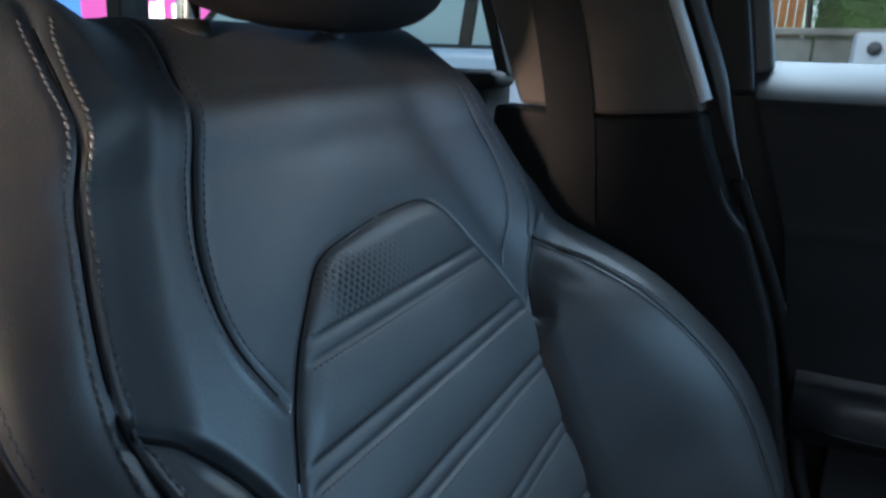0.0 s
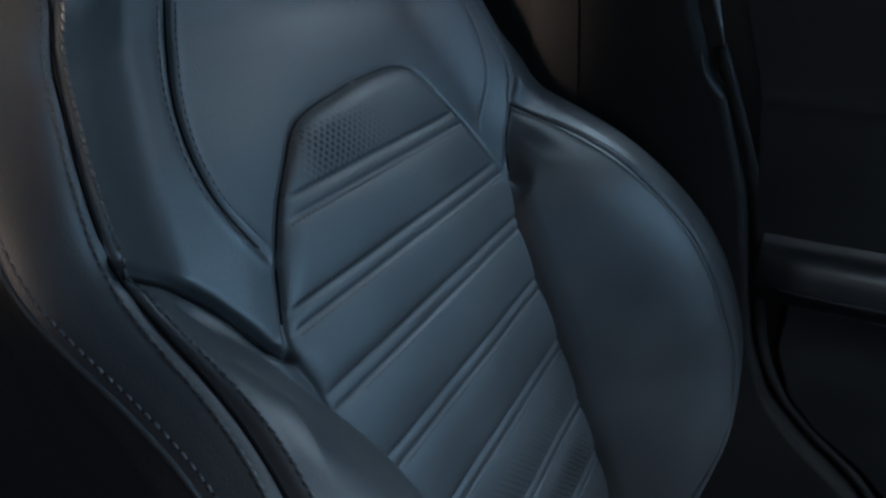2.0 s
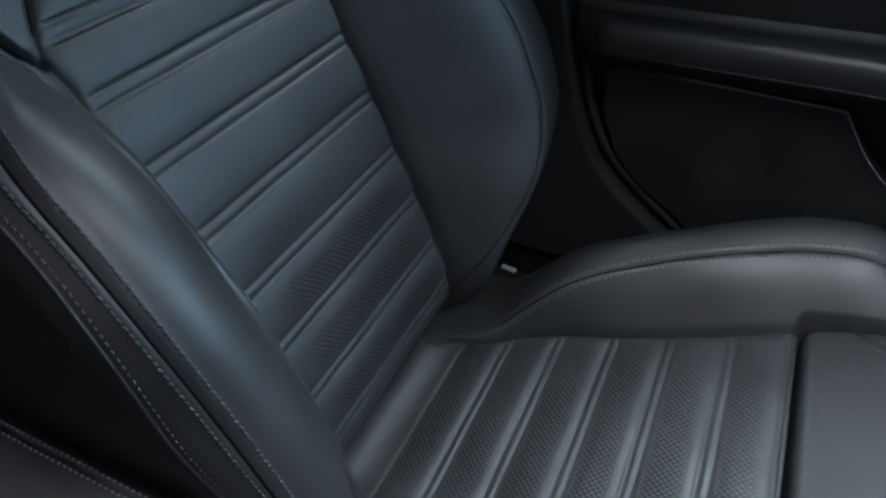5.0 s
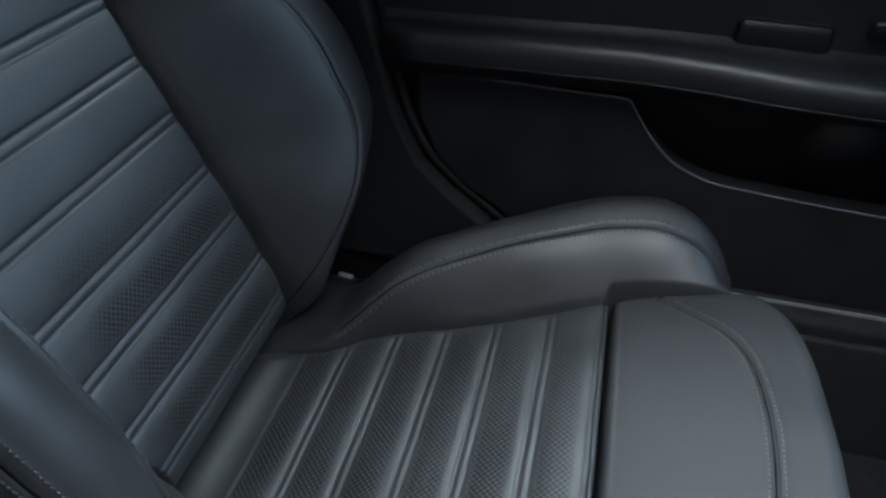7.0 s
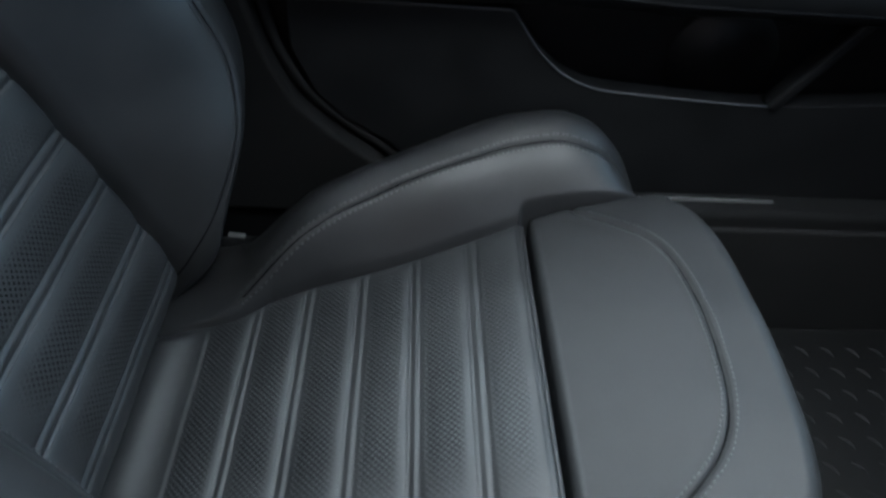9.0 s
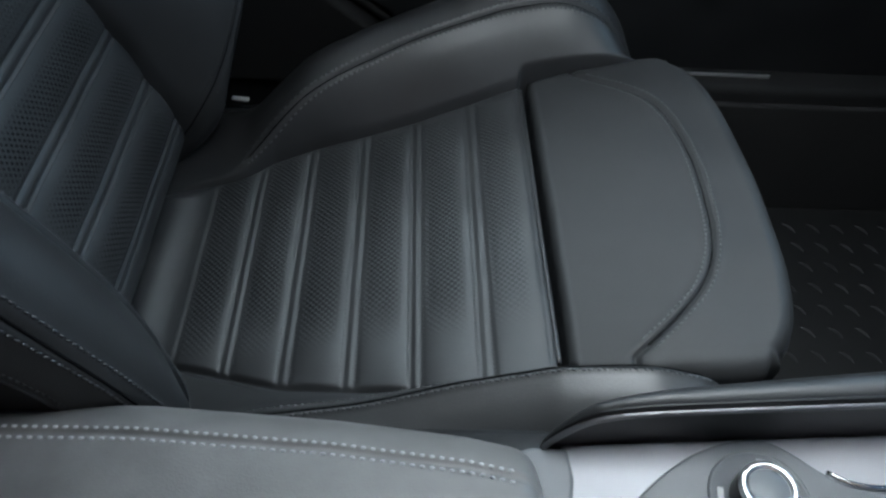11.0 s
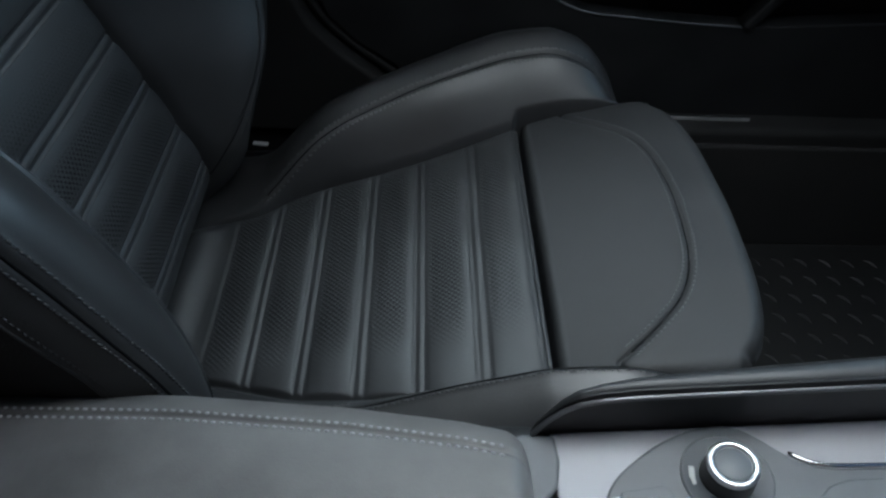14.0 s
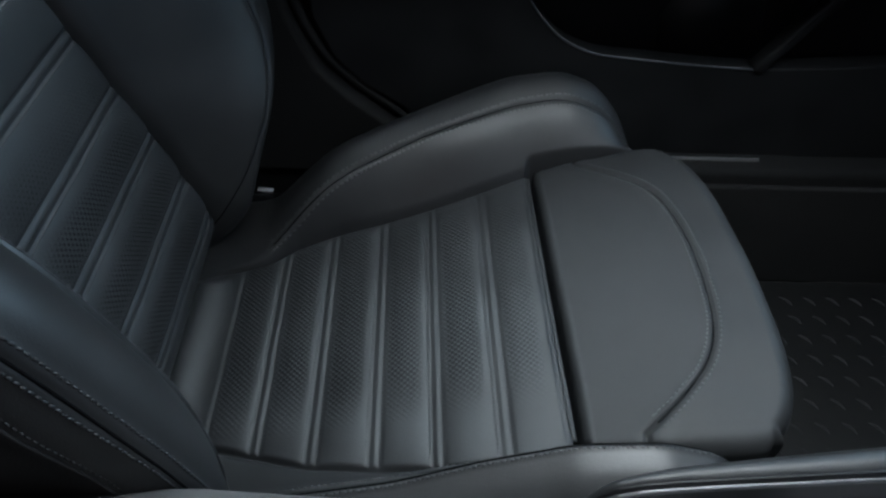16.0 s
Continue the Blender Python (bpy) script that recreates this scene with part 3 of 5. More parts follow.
# pits lie low on the panels near the seat, and at one upper corner
pit_b = np.zeros_like(hb)
for a, b in zip(BACK_SEAMS[1:], BACK_SEAMS):
    v = (TZ - a) / (b - a)
    pit_b += step(v, 0.12, 0.25) * step(0.78 - v, 0, 0.25) * ((v > 0) & (v < 1))
pit_b *= step(0.52 - TZ, 0, 0.07) * step(0.11 - np.abs(Yg - YB), 0, 0.04)
pit_b += step(0.735 - TZ, 0, 0.012) * step(TZ, 0.703, 0.712) * step(0.080 - np.abs(yy), 0, 0.02) * step(-side * yy, -0.02, 0.05)
uv_b = np.stack([Yg, TZ], -1)
rim = tt > 1
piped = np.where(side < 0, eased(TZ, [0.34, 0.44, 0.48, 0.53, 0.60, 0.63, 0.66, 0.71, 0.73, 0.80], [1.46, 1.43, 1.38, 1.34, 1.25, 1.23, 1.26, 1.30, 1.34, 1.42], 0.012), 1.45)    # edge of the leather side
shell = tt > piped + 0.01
inside2 = (yy - worn < np.interp(TZ, seam2[::-1, 1], seam2[::-1, 0])) & (TZ > 0.683)
bol = below & (yy >= inner) & ~rim
shoulder = ~ins & ~rim & ~bol & ~inside2
SEWN = {}
for name, keep, label, mt in (("back_insert", ins, "horizontally ribbed leather panel with rows of fine pits", LEATHER_PITS),
                              ("upper_back_panel", inside2 & ~ins & ~rim, "smooth leather panel below the head restraint", LEATHER)):
    SEWN[name] = grid_part(name, PB, cell(keep), mt, seat, label, uv_b, pit_b, flip=True, normals=back_n)
for s in (-1, 1):
    SEWN["bolster", s] = grid_part("back_bolster", PB, cell(bol & (side == s)), LEATHER, seat, "thick smooth leather side bolster", flip=True, normals=back_n)
    SEWN["shoulder", s] = grid_part("shoulder_panel", PB, cell(shoulder & (side == s)), LEATHER, seat, flip=True, normals=back_n)
    SEWN["side", s] = grid_part("back_side_cover", PB, cell(rim & ~shell & (side == s)), LEATHER, seat, "smooth leather side of the backrest", flip=True, normals=back_n)
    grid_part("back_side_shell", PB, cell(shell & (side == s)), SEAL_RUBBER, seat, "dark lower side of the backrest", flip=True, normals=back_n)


def back_at(c, z):
    """Place and normal on the backrest at a column parameter and a height, between the grid's points."""
    r = np.interp(z, tz, np.arange(len(tz)))
    k = np.interp(c, cols, np.arange(len(cols)))
    r0, k0 = np.minimum(r.astype(int), len(tz) - 2), np.minimum(k.astype(int), len(cols) - 2)
    fr, fk = (r - r0)[:, None], (k - k0)[:, None]

    def mixed(G):
        return (G[r0, k0] * (1 - fk) + G[r0, k0 + 1] * fk) * (1 - fr) + (G[r0 + 1, k0] * (1 - fk) + G[r0 + 1, k0 + 1] * fk) * fr

    n = mixed(back_n)
    return mixed(PB), n / (np.linalg.norm(n, axis=1, keepdims=True) + 1e-12)


def evenly(P, N, pitch):
    """The same line again with its points at one distance from one another."""
    along = np.r_[0, np.cumsum(np.linalg.norm(np.diff(P, axis=0), axis=1))]
    at = np.arange(pitch / 2, along[-1], pitch)
    P, N = (np.stack([np.interp(at, along, G[:, k]) for k in range(3)], 1) for G in (P, N))
    return P, N / (np.linalg.norm(N, axis=1, keepdims=True) + 1e-12)


def back_row(line, sgn, shift=0.0):
    pts = np.asarray(line, float)
    d = np.gradient(pts, axis=0)
    d /= np.linalg.norm(d, axis=1, keepdims=True) + 1e-9
    pts = pts + np.stack([-d[:, 1], d[:, 0]], 1) * shift
    full = seam_y(pts[:, 1]) + lopsided(pts[:, 1], np.full(len(pts), sgn))
    return back_at(sgn * np.clip(pts[:, 0] / full, 0, 1.0), pts[:, 1])


for s in (-1, 1):
    for shift in (-0.0040, 0.0040):
        run2 = smooth_curve(seam2, 0.0040)
        run2[:, 0] += worn_at(run2[:, 1], s)
        P, N = back_row(run2, s, shift)
        stitches("shoulder_seam_stitching", P, N, SEWN["shoulder", s], 0.0026, 0.00036, "", NEEDLE_HOLE)
    P, N = back_row(run2, s)
    seam_gap(soften(P), N, SEWN["shoulder", s], 0.0006 if s < 0 else 0.0003)
    top_line = smooth_curve([(y, z + (0.0003 + 0.0033 * math.tanh(s * y / 0.03)) * float(step(z, 0.70, 0.73))) for y, z in line_in if z > 0.655], 0.003)
    P, N = back_row(top_line, s)
    seam_gap(soften(P), N, SEWN["back_insert"], 0.0006)
    P, N = back_row(smooth_curve(cut_lines[s], 0.003), s)
    seam_gap(soften(P), N, SEWN["bolster", s], 0.0013 if s < 0 else 0.0006)
    zs = np.arange(0.345, 0.835, 0.0023)
    mid = np.ones(len(zs)) if s < 0 else far_seam(zs)
    for d_ in (-0.024, 0.024):
        c_ = mid + d_
        if s > 0:
            c_ = np.where(c_ > 1, 1 + (c_ - 1) * 2.4, c_)
        elif d_ > 0:
            c_ = mid + 0.034 + 0.044 * step(0.74 - zs, 0, 0.10)
        P, N = evenly(*back_at(s * c_, zs), 0.0044)
        stitches("rim_seam_stitching", P, N, SEWN["bolster", s], 0.0036, 0.0010 if s < 0 else 0.0007, "thick dark grey saddle stitches", None, True, -0.22 * s)
    zf = np.arange(0.335 if s < 0 else 0.30, 0.838 if s < 0 else 0.70, 0.003)
    P, N = back_at(s * (np.ones(len(zf)) if s < 0 else far_seam(zf)), zf)
    seam_gap(soften(P, 7), N, SEWN["bolster", s], 0.0009 if s < 0 else 0.0007)
    at = np.interp(zs, tz[:np.argmax(tz > 0.84)], piped[:np.argmax(tz > 0.84), 0 if s < 0 else -1])
    P, N = back_at(s * at, zs)
    tube("side_piping", P, 0.0010, LEATHER, SEWN["side", s], "thin leather piping on the side of the backrest")
    if s < 0:
        P, N = evenly(*back_at(s * (at - 0.055), zs), 0.0046)
        stitches("side_stitching", P, N, SEWN["side", s], 0.0030, 0.0007, "", DIM_THREAD)
    if s < 0:
        zi = np.arange(0.335, 0.60, 0.0040)
        P, N = back_row(np.stack([near_bead(zi) - 0.0045, zi], 1), s)
        stitches("inner_seam_stitching", P, N, SEWN["bolster", s], 0.0034, 0.0010, "fine beaded seam", None, False)
    for e in BACK_SEAMS:
        for o in (-0.0064, 0.0064):
            ysn = np.arange(0.002, float(min(insert_half(e), 0.114 if e < 0.65 else 0.2)) - 0.004, 0.0034)
            P, N = back_row(np.stack([ysn, 0 * ysn + e + o], 1), s)
            stitches("rib_stitching", P, N, SEWN["back_insert"], 0.0022, 0.00042, "", NEEDLE_HOLE)

# back shell behind the upholstery
bm = box_bm(-0.385, -0.33, YB - 0.15, YB + 0.15, 0.45, 0.77, 0.02)
bmesh.ops.rotate(bm, verts=bm.verts[:], cent=(-0.38, 0, 0.45), matrix=Matrix.Rotation(radians(-4), 3, "Y"))
part("back_shell", bm, DARK_PLASTIC, seat, "hard dark plastic seat back shell", True)

# head restraint on two posts
hr = bmesh.new()
bmesh.ops.create_cube(hr, size=1.0)
bmesh.ops.subdivide_edges(hr, edges=hr.edges[:], cuts=10, use_grid_fill=True)
for v in hr.verts:
    x, y, z = v.co * 2
    ln = (abs(x) ** 3.2 + abs(y) ** 4.5 + abs(z) ** 3.2) ** (1 / 3.6)
    x, y, z = x / ln, y / ln, z / ln
    v.co = Vector((-0.262 + 0.058 * x - 0.022 * (y * y) - 0.02 * (z + 1) / 2, YB + 0.016 + 0.122 * y * (1 - 0.10 * (z + 1) / 2), 0.941 + 0.094 * z + 0.016 * (y * y if z < 0 else 0)))
# darker leather here stands in for the restraint lying in shade
head_restraint = part("head_restraint", hr, LEATHER_SHADED, seat, "padded black leather head restraint", True)
for y in (-0.045, 0.085):
    tube("head_restraint_post", [(-0.318, YB + y, 0.82), (-0.318, YB + y, 0.84), (-0.316, YB + y, 0.87), (-0.315, YB + y, 0.90)], 0.0065, CHROME, head_restraint, "chrome head restraint post", 12)
    bm = bmesh.new()
    bmesh.ops.create_cone(bm, cap_ends=True, segments=20, radius1=0.016, radius2=0.012, depth=0.014, matrix=Matrix.Translation((-0.318, YB + y, 0.845)))
    part("post_collar", bm, DARK_PLASTIC, head_restraint, "", True)

# ---- front seat: cushion ----
CUSH_SEAMS = [0.004, 0.053, 0.102, 0.154, 0.205, 0.258]


def cush_z(x):
    return 0.2665 + 0.245 * x - 0.005 * np.sin(np.clip(x / 0.30, 0, 1) * np.pi)


def cush_half(x):
    return eased(x, [-0.06, 0.005, 0.054, 0.103, 0.156, 0.206, 0.26, 0.309, 0.45], [0.088, 0.095, 0.107, 0.121, 0.131, 0.140, 0.153, 0.165, 0.175])


def cush_seam_y(x):
    return eased(x, [-0.06, 0.010, 0.031, 0.050, 0.063, 0.090, 0.120, 0.150, 0.190, 0.233, 0.290, 0.346, 0.405, 0.45], [0.088, 0.097, 0.102, 0.114, 0.122, 0.140, 0.156, 0.169, 0.185, 0.199, 0.2145, 0.219, 0.214, 0.204])


def near_wide(x):
    """The ribbed panel reaches further out beside the console."""
    return eased(x, [-0.05, 0.10, 0.20, 0.31], [0.031, 0.036, 0.032, 0.019])


def cush_rise(x):
    return eased(x, [-0.06, 0.01, 0.031, 0.063, 0.09, 0.12, 0.15, 0.19, 0.233, 0.29, 0.331, 0.353, 0.389, 0.412, 0.428, 0.4365], [0.002, 0.003, 0.009, 0.036, 0.052, 0.060, 0.063, 0.065, 0.064, 0.0625, 0.058, 0.053, 0.033, 0.008, -0.018, -0.05])


def near_rise(x):
    """The side beside the console stands lower."""
    return eased(x, [-0.06, 0.03, 0.09, 0.168, 0.238, 0.298, 0.3625, 0.40, 0.428, 0.4365], [0.0, 0.006, 0.034, 0.036, 0.034, 0.035, 0.028, 0.014, -0.018, -0.05])


xs = np.arange(-0.055, 0.4361, 0.002)
wrap_y = smooth_curve([(0, 0.0, 0.0), (1, 0.012, 0.0075), (2, 0.029, 0.0125), (3, 0.046, 0.006), (4, 0.058, -0.014), (5, 0.062, -0.05), (6, 0.062, -0.20)], 0.05)
nw = 50
wr = np.stack([np.interp(np.linspace(0, 6, nw), wrap_y[:, 0], wrap_y[:, k]) for k in (1, 2)], 1)
ccols = np.r_[-(1 + np.linspace(0, 1, nw)[:0:-1]), -t_in[:0:-1], t_in, 1 + np.linspace(0, 1, nw)[1:]]
CC, XX = np.meshgrid(ccols, xs)
cs, ct = np.sign(CC), np.abs(CC)
full_y = np.where(cs < 0, eased(XX, [-0.06, 0.05, 0.09, 0.168, 0.238, 0.298, 0.3625, 0.4245], [0.165, 0.190, 0.194, 0.1925, 0.185, 0.183, 0.186, 0.193]), cush_seam_y(XX))
cy = np.minimum(ct, 1) * full_y
chalf = np.minimum(cush_half(XX) + np.where(cs < 0, near_wide(XX), 0), full_y - 0.012)
cq = np.clip((cy - chalf) / (full_y - chalf), 0, 1)
CR = np.where(cs < 0, near_rise(XX), cush_rise(XX))
cz = cush_z(XX) + CR * np.where(CR > 0, np.sin(cq * 1.22) / np.sin(1.22), cq)
wi = np.clip(ct - 1, 0, 1)
wy, wz = np.interp(wi, np.linspace(0, 1, nw), wr[:, 0]), np.interp(wi, np.linspace(0, 1, nw), wr[:, 1])
fade = np.interp(XX, [-0.055, 0.0, 0.10, 0.38, 0.436], [0.45, 0.5, 1.0, 1.0, 0.75])
Yc = cs * (cy + np.where(ct > 1, wy * np.interp(XX, [-0.055, 0.03, 0.13, 0.38, 0.436], [2.2, 1.7, 1.0, 1.0, 0.75]) * np.where(cs < 0, 0.80, 1.0), 0)) + YC
cz = cz + np.where(ct > 1, np.where(wz > 0, wz * fade * np.where(cs < 0, 0.35, 1.0), wz) - np.where(cs < 0, 0.35 * wy, 0), 0)
c_ins = (cy < chalf) & (ct < 1) & (XX < 0.309)
cz += np.where(c_ins & (XX > 0.004), ribbed(XX, CUSH_SEAMS + [0.309], 0.0020) * step(chalf - cy, 0, np.where(cs < 0, 0.006, 0.016)), 0)
cz -= np.where((ct < 1), np.where(cs < 0, 0.003, 0.006) * np.exp(-((cy - chalf) / 0.0028) ** 2) * step(XX, -0.04, 0.0), 0)
cz += np.where(c_ins & (XX < 0.002), 0.012 * step(0.002 - XX, 0, 0.05) * step(chalf - cy, 0, 0.02), 0)
# the gap before the thigh support, and the well under it
cz -= np.where(ct < 1, step(XX, 0.3075, 0.313) * 0.045 * step(chalf + 0.012 - cy, 0, 0.012), 0)
d_cs = np.where(ct <= 1, full_y - cy, 0.10 * (ct - 1))
cz -= np.where(XX > 0.03, 0.0024 * np.exp(-(d_cs / 0.0014) ** 2) - 0.0008 * np.exp(-((d_cs - 0.006) / 0.0035) ** 2), 0)
cz += 0.0011 * np.sin(XX * 39 + Yc * 27) * np.sin(XX * 17 - Yc * 45)
# the rear edge dips into the fold under the backrest
PC = np.stack([XX, Yc, cz], -1)
cg = np.gradient(PC, axis=0), np.gradient(PC, axis=1)
cush_n = np.cross(cg[0], cg[1])
cush_n /= np.linalg.norm(cush_n, axis=-1, keepdims=True) + 1e-12
pit_c = np.zeros_like(cz)
for a, b in zip(CUSH_SEAMS, CUSH_SEAMS[1:] + [0.309]):
    v = (XX - a) / (b - a)
    pit_c += step(v, 0.12, 0.22) * step(0.80 - v, 0, 0.22) * ((v > 0) & (v < 1))
pit_c *= step(cy, -0.2, -0.1) * step(0.125 + 0.01 - np.abs(Yc - YC - 0.005), 0, 0.06) * np.interp(XX, [0, 0.24, 0.31], [1, 1, 0.55])
SEWN["cushion"] = grid_part("cushion_insert", PC, cell(c_ins), LEATHER_PEARLED, seat, "ribbed leather seat panel with rows of fine pits", np.stack([Yc, XX], -1), pit_c, normals=cush_n)
for s in (-1, 1):
    SEWN["low_bolster", s] = grid_part("cushion_bolster", PC, cell(~c_ins & (cs == s)), LEATHER, seat, "rounded smooth leather side bolster with a sewn crest", normals=cush_n)


def on_cush(x, y, sgn):
    r = int(np.argmin(np.abs(xs - x)))
    c = int(np.argmin(np.where((np.sign(ccols) == sgn) & (np.abs(ccols) <= 1), np.abs(cy[r] - y), 99)))
    return PC[r, c], cush_n[r, c]


for s in (-1, 1):
    xr = np.arange(0.034 if s > 0 else 0.075, 0.405, 0.0050)
    rows = [int(np.argmin(np.abs(xs - x))) for x in xr]
    hits = [on_cush(x, full_y[int(np.argmin(np.abs(xs - x))), 0 if s < 0 else -1] - 0.0058, s) for x in xr]
    stitches("cushion_seam_stitching", soften(np.array([h[0] for h in hits])), [h[1] for h in hits], SEWN["low_bolster", s], 0.0030, 0.0009, "", STITCH)
    k = int(np.argmin(np.abs(np.abs(ccols) * (np.sign(ccols) == s) - 1.07)))
    stitches("cushion_seam_stitching", PC[rows, k], cush_n[rows, k], SEWN["low_bolster", s], 0.0030, 0.0009, "", STITCH)
    k = int(np.argmin(np.abs(np.abs(ccols) * (np.sign(ccols) == s) - 1.0)))
    seam_gap(soften(PC[rows, k]), cush_n[rows, k], SEWN["low_bolster", s], 0.0011)
    for e in CUSH_SEAMS:
        for o in (-0.0060, 0.0060):
            if e + o < 0.006:
                continue
            yn = np.arange(0.002, float(cush_half(e) + (s < 0) * near_wide(e)) - 0.006, 0.0042)
            hits = [on_cush(e + o, y, s) for y in yn]
            stitches("rib_stitching", soften(np.array([h[0] for h in hits])), [h[1] for h in hits], SEWN["cushion"], 0.0026, 0.0004, "", DIM_THREAD)
# raised cord along the front of the ribbed panel
yl = np.linspace(-0.16, 0.16, 60)
tube("front_cord", np.stack([0 * yl + 0.3095, yl + YC, 0 * yl + float(cush_z(0.3095)) - 0.004], 1), 0.0022, LEATHER, seat, "leather cord at the front of the ribbed panel")

# thigh support
uu = np.r_[-1 - np.linspace(0, 1, 17)[:0:-1], np.linspace(-1, 1, 101), 1 + np.linspace(0, 1, 17)[1:]]
VV, UU = np.meshgrid(np.r_[-1 - np.linspace(0, 1, 17)[:0:-1], np.linspace(-1, 1, 181), 1 + np.linspace(0, 1, 17)[1:]], uu)
cu, cv = np.clip(UU, -1, 1), np.clip(VV, -1, 1)
PX0, PR = 0.3245, 0.016


def roll_off(v):
    """Round the edge: how far out and how far down, for a parameter past 1."""
    e = np.clip(np.abs(v) - 1, 0, 1)
    a = np.clip(e / 0.6, 0, 1) * np.pi / 2
    return PR * np.sin(a), PR * (1 - np.cos(a)) + np.clip((e - 0.6) / 0.4, 0, 1) * 0.055


ou, du_ = roll_off(UU)
ov, dv_ = roll_off(VV)
pw = 0.161 + 0.008 * (cu + 1) / 2
edge_f = 0.475 - 0.013 * np.abs(cv) ** 2.2 - 0.014 * np.abs(cv) ** 10
px = PX0 + (edge_f - PX0) * (cu + 1) / 2
plan = 1 - 0.020 * np.clip(cu, 0, 1) ** 8
py = cv * pw * plan
ou, du_ = np.where(UU < 0, ou * 0.5, ou), np.where((UU < 0) & (du_ < PR), du_ * 0.6, du_)
px2 = px + np.sign(UU) * ou * np.where(np.abs(VV) > 1, 0.72, 1)
py2 = py + np.sign(VV) * ov * np.where(np.abs(UU) > 1, 0.72, 1)
pz = 0.2665 + 0.25 * px + 0.002 - 0.004 * np.abs(cv) ** 3 + 0.003 * (1 - cu ** 2)
pad_half = [(0.338, 0.180), (0.356, 0.167), (0.378, 0.150), (0.400, 0.131), (0.419, 0.109), (0.431, 0.083), (0.4375, 0.052), (0.440, 0.018)]
pad_line = smooth_curve([(x, -y) for x, y in pad_half] + pad_half[::-1], 0.004)
d_pad = distance(px, py, pad_line)
pz -= 0.0034 * np.exp(-(d_pad / 0.0013) ** 2) - 0.0008 * np.exp(-((d_pad - 0.0055) / 0.0035) ** 2)
pz += 0.0009 * np.sin(px * 55 + py * 31) * np.sin(py * 38 - px * 21)
PP = np.stack([px2, py2 + YC, pz - np.maximum(du_, dv_)], -1)
grid_part("thigh_support", PP, np.ones((PP.shape[0] - 1, PP.shape[1] - 1), bool), LEATHER_MATTE, seat, "smooth extending leather thigh support with a curved seam")


def on_pad(x, y):
    k = np.argmin((PP[..., 0] - x) ** 2 + (PP[..., 1] - YC - y) ** 2 + 9.0 * ((np.abs(UU) > 1) | (np.abs(VV) > 1)))
    return PP.reshape(-1, 3)[k]


pl = smooth_curve(pad_line, 0.0048)
pl = pl[np.abs(pl[:, 1]) < 0.160]
pd = np.gradient(pl, axis=0)
pd /= np.linalg.norm(pd, axis=1, keepdims=True)
for shift in (-0.0055, 0.0055):
    P = np.array([on_pad(*(p + np.array([-d[1], d[0]]) * shift)) for p, d in zip(pl, pd)])
    stitches("thigh_seam_stitching", soften(P), np.tile([-0.235, 0, 0.972], (len(P), 1)), seat, 0.0030, 0.0008, "", STITCH, False)
seam_gap(soften(np.array([on_pad(*p) for p in pl])), np.tile([-0.235, 0, 0.972], (len(pl), 1)), seat, 0.0009)
front_i = int(np.argmin(np.abs(uu - 1.62)))
cord = [tuple(PP[front_i, j]) for j in range(17, PP.shape[1] - 17, 3)]
tube("thigh_support_piping", cord, 0.0019, LEATHER, seat, "thin leather piping under the front edge")

# frame and side cover below the cushion
part("seat_base", box_bm(-0.02, 0.42, YC - 0.19, YC + 0.19, 0.12, 0.24, 0.02), DARK_PLASTIC, seat, "dark plastic seat base", True)
for s in (-1, 1):
    part("side_valance", prism_bm([(-0.10, 0.13), (0.40, 0.14), (0.42, 0.22), (0.30, 0.27), (0.02, 0.25), (-0.12, 0.24)], "y", YC + s * 0.225 - 0.012, YC + s * 0.225 + 0.012, 0.008), DARK_PLASTIC, seat, "dark plastic cover below the cushion", True)
    part("seat_rail", box_bm(-0.15, 0.45, YC + s * 0.17 - 0.018, YC + s * 0.17 + 0.018, 0.05, 0.13, 0.006), STEEL, seat, "pale steel seat rail", True)
# metal tongue of the backrest hinge that peeps out of the fold
bm = box_bm(-0.009, 0.009, -0.0030, 0.0030, -0.001, 0.001, 0.0006, 2)
bmesh.ops.rotate(bm, verts=bm.verts[:], cent=(0, 0, 0), matrix=Matrix.Rotation(radians(-8), 3, "Z"))
bmesh.ops.translate(bm, verts=bm.verts[:], vec=(0.017, 0.193, 0.298))
part("hinge_tongue", bm, STEEL, seat, "small pale metal tongue in the seat fold", True)


# the like seat on the driver's side, behind the camera
driver_seat = copy_thing(seat, pose(0.02, -0.86, 0.05))
tagged(driver_seat, "matching black leather sports car seat on the driver side", "car seat", group="front seats")

# ---- far front door ----
door = thing("car_door", "closed black car door with padded armrest and map pocket", "car door", (0.4, 0.37, 0.26))
DY = 0.342
# lower panel: the pocket is cut behind its shaped upper edge
EDGE = smooth_curve([(0.063, 0.4915), (0.14, 0.4910), (0.22, 0.4895), (0.297, 0.4885)], 0.01).tolist() + smooth_curve([(0.3005, 0.487), (0.313, 0.469), (0.328, 0.449), (0.344, 0.432), (0.362, 0.4175), (0.385, 0.4065), (0.412, 0.399), (0.46, 0.395), (0.53, 0.390), (0.612, 0.3865)], 0.008).tolist()
low = [tuple(p) for p in EDGE] + [(0.67, 0.39), (0.95, 0.41), (0.95, 0.255), (0.22, 0.255), (0.205, 0.285), (0.17, 0.318), (0.120, 0.350), (0.087, 0.383), (0.064, 0.435)]
part("lower_panel", prism_bm(low, "y", DY, DY + 0.03, 0.0022, 2), SOFT_PLASTIC, door, "grained lower door panel below the map pocket")
edge_line = np.array([(x, DY - 0.0005, z + 0.001) for x, z in EDGE])
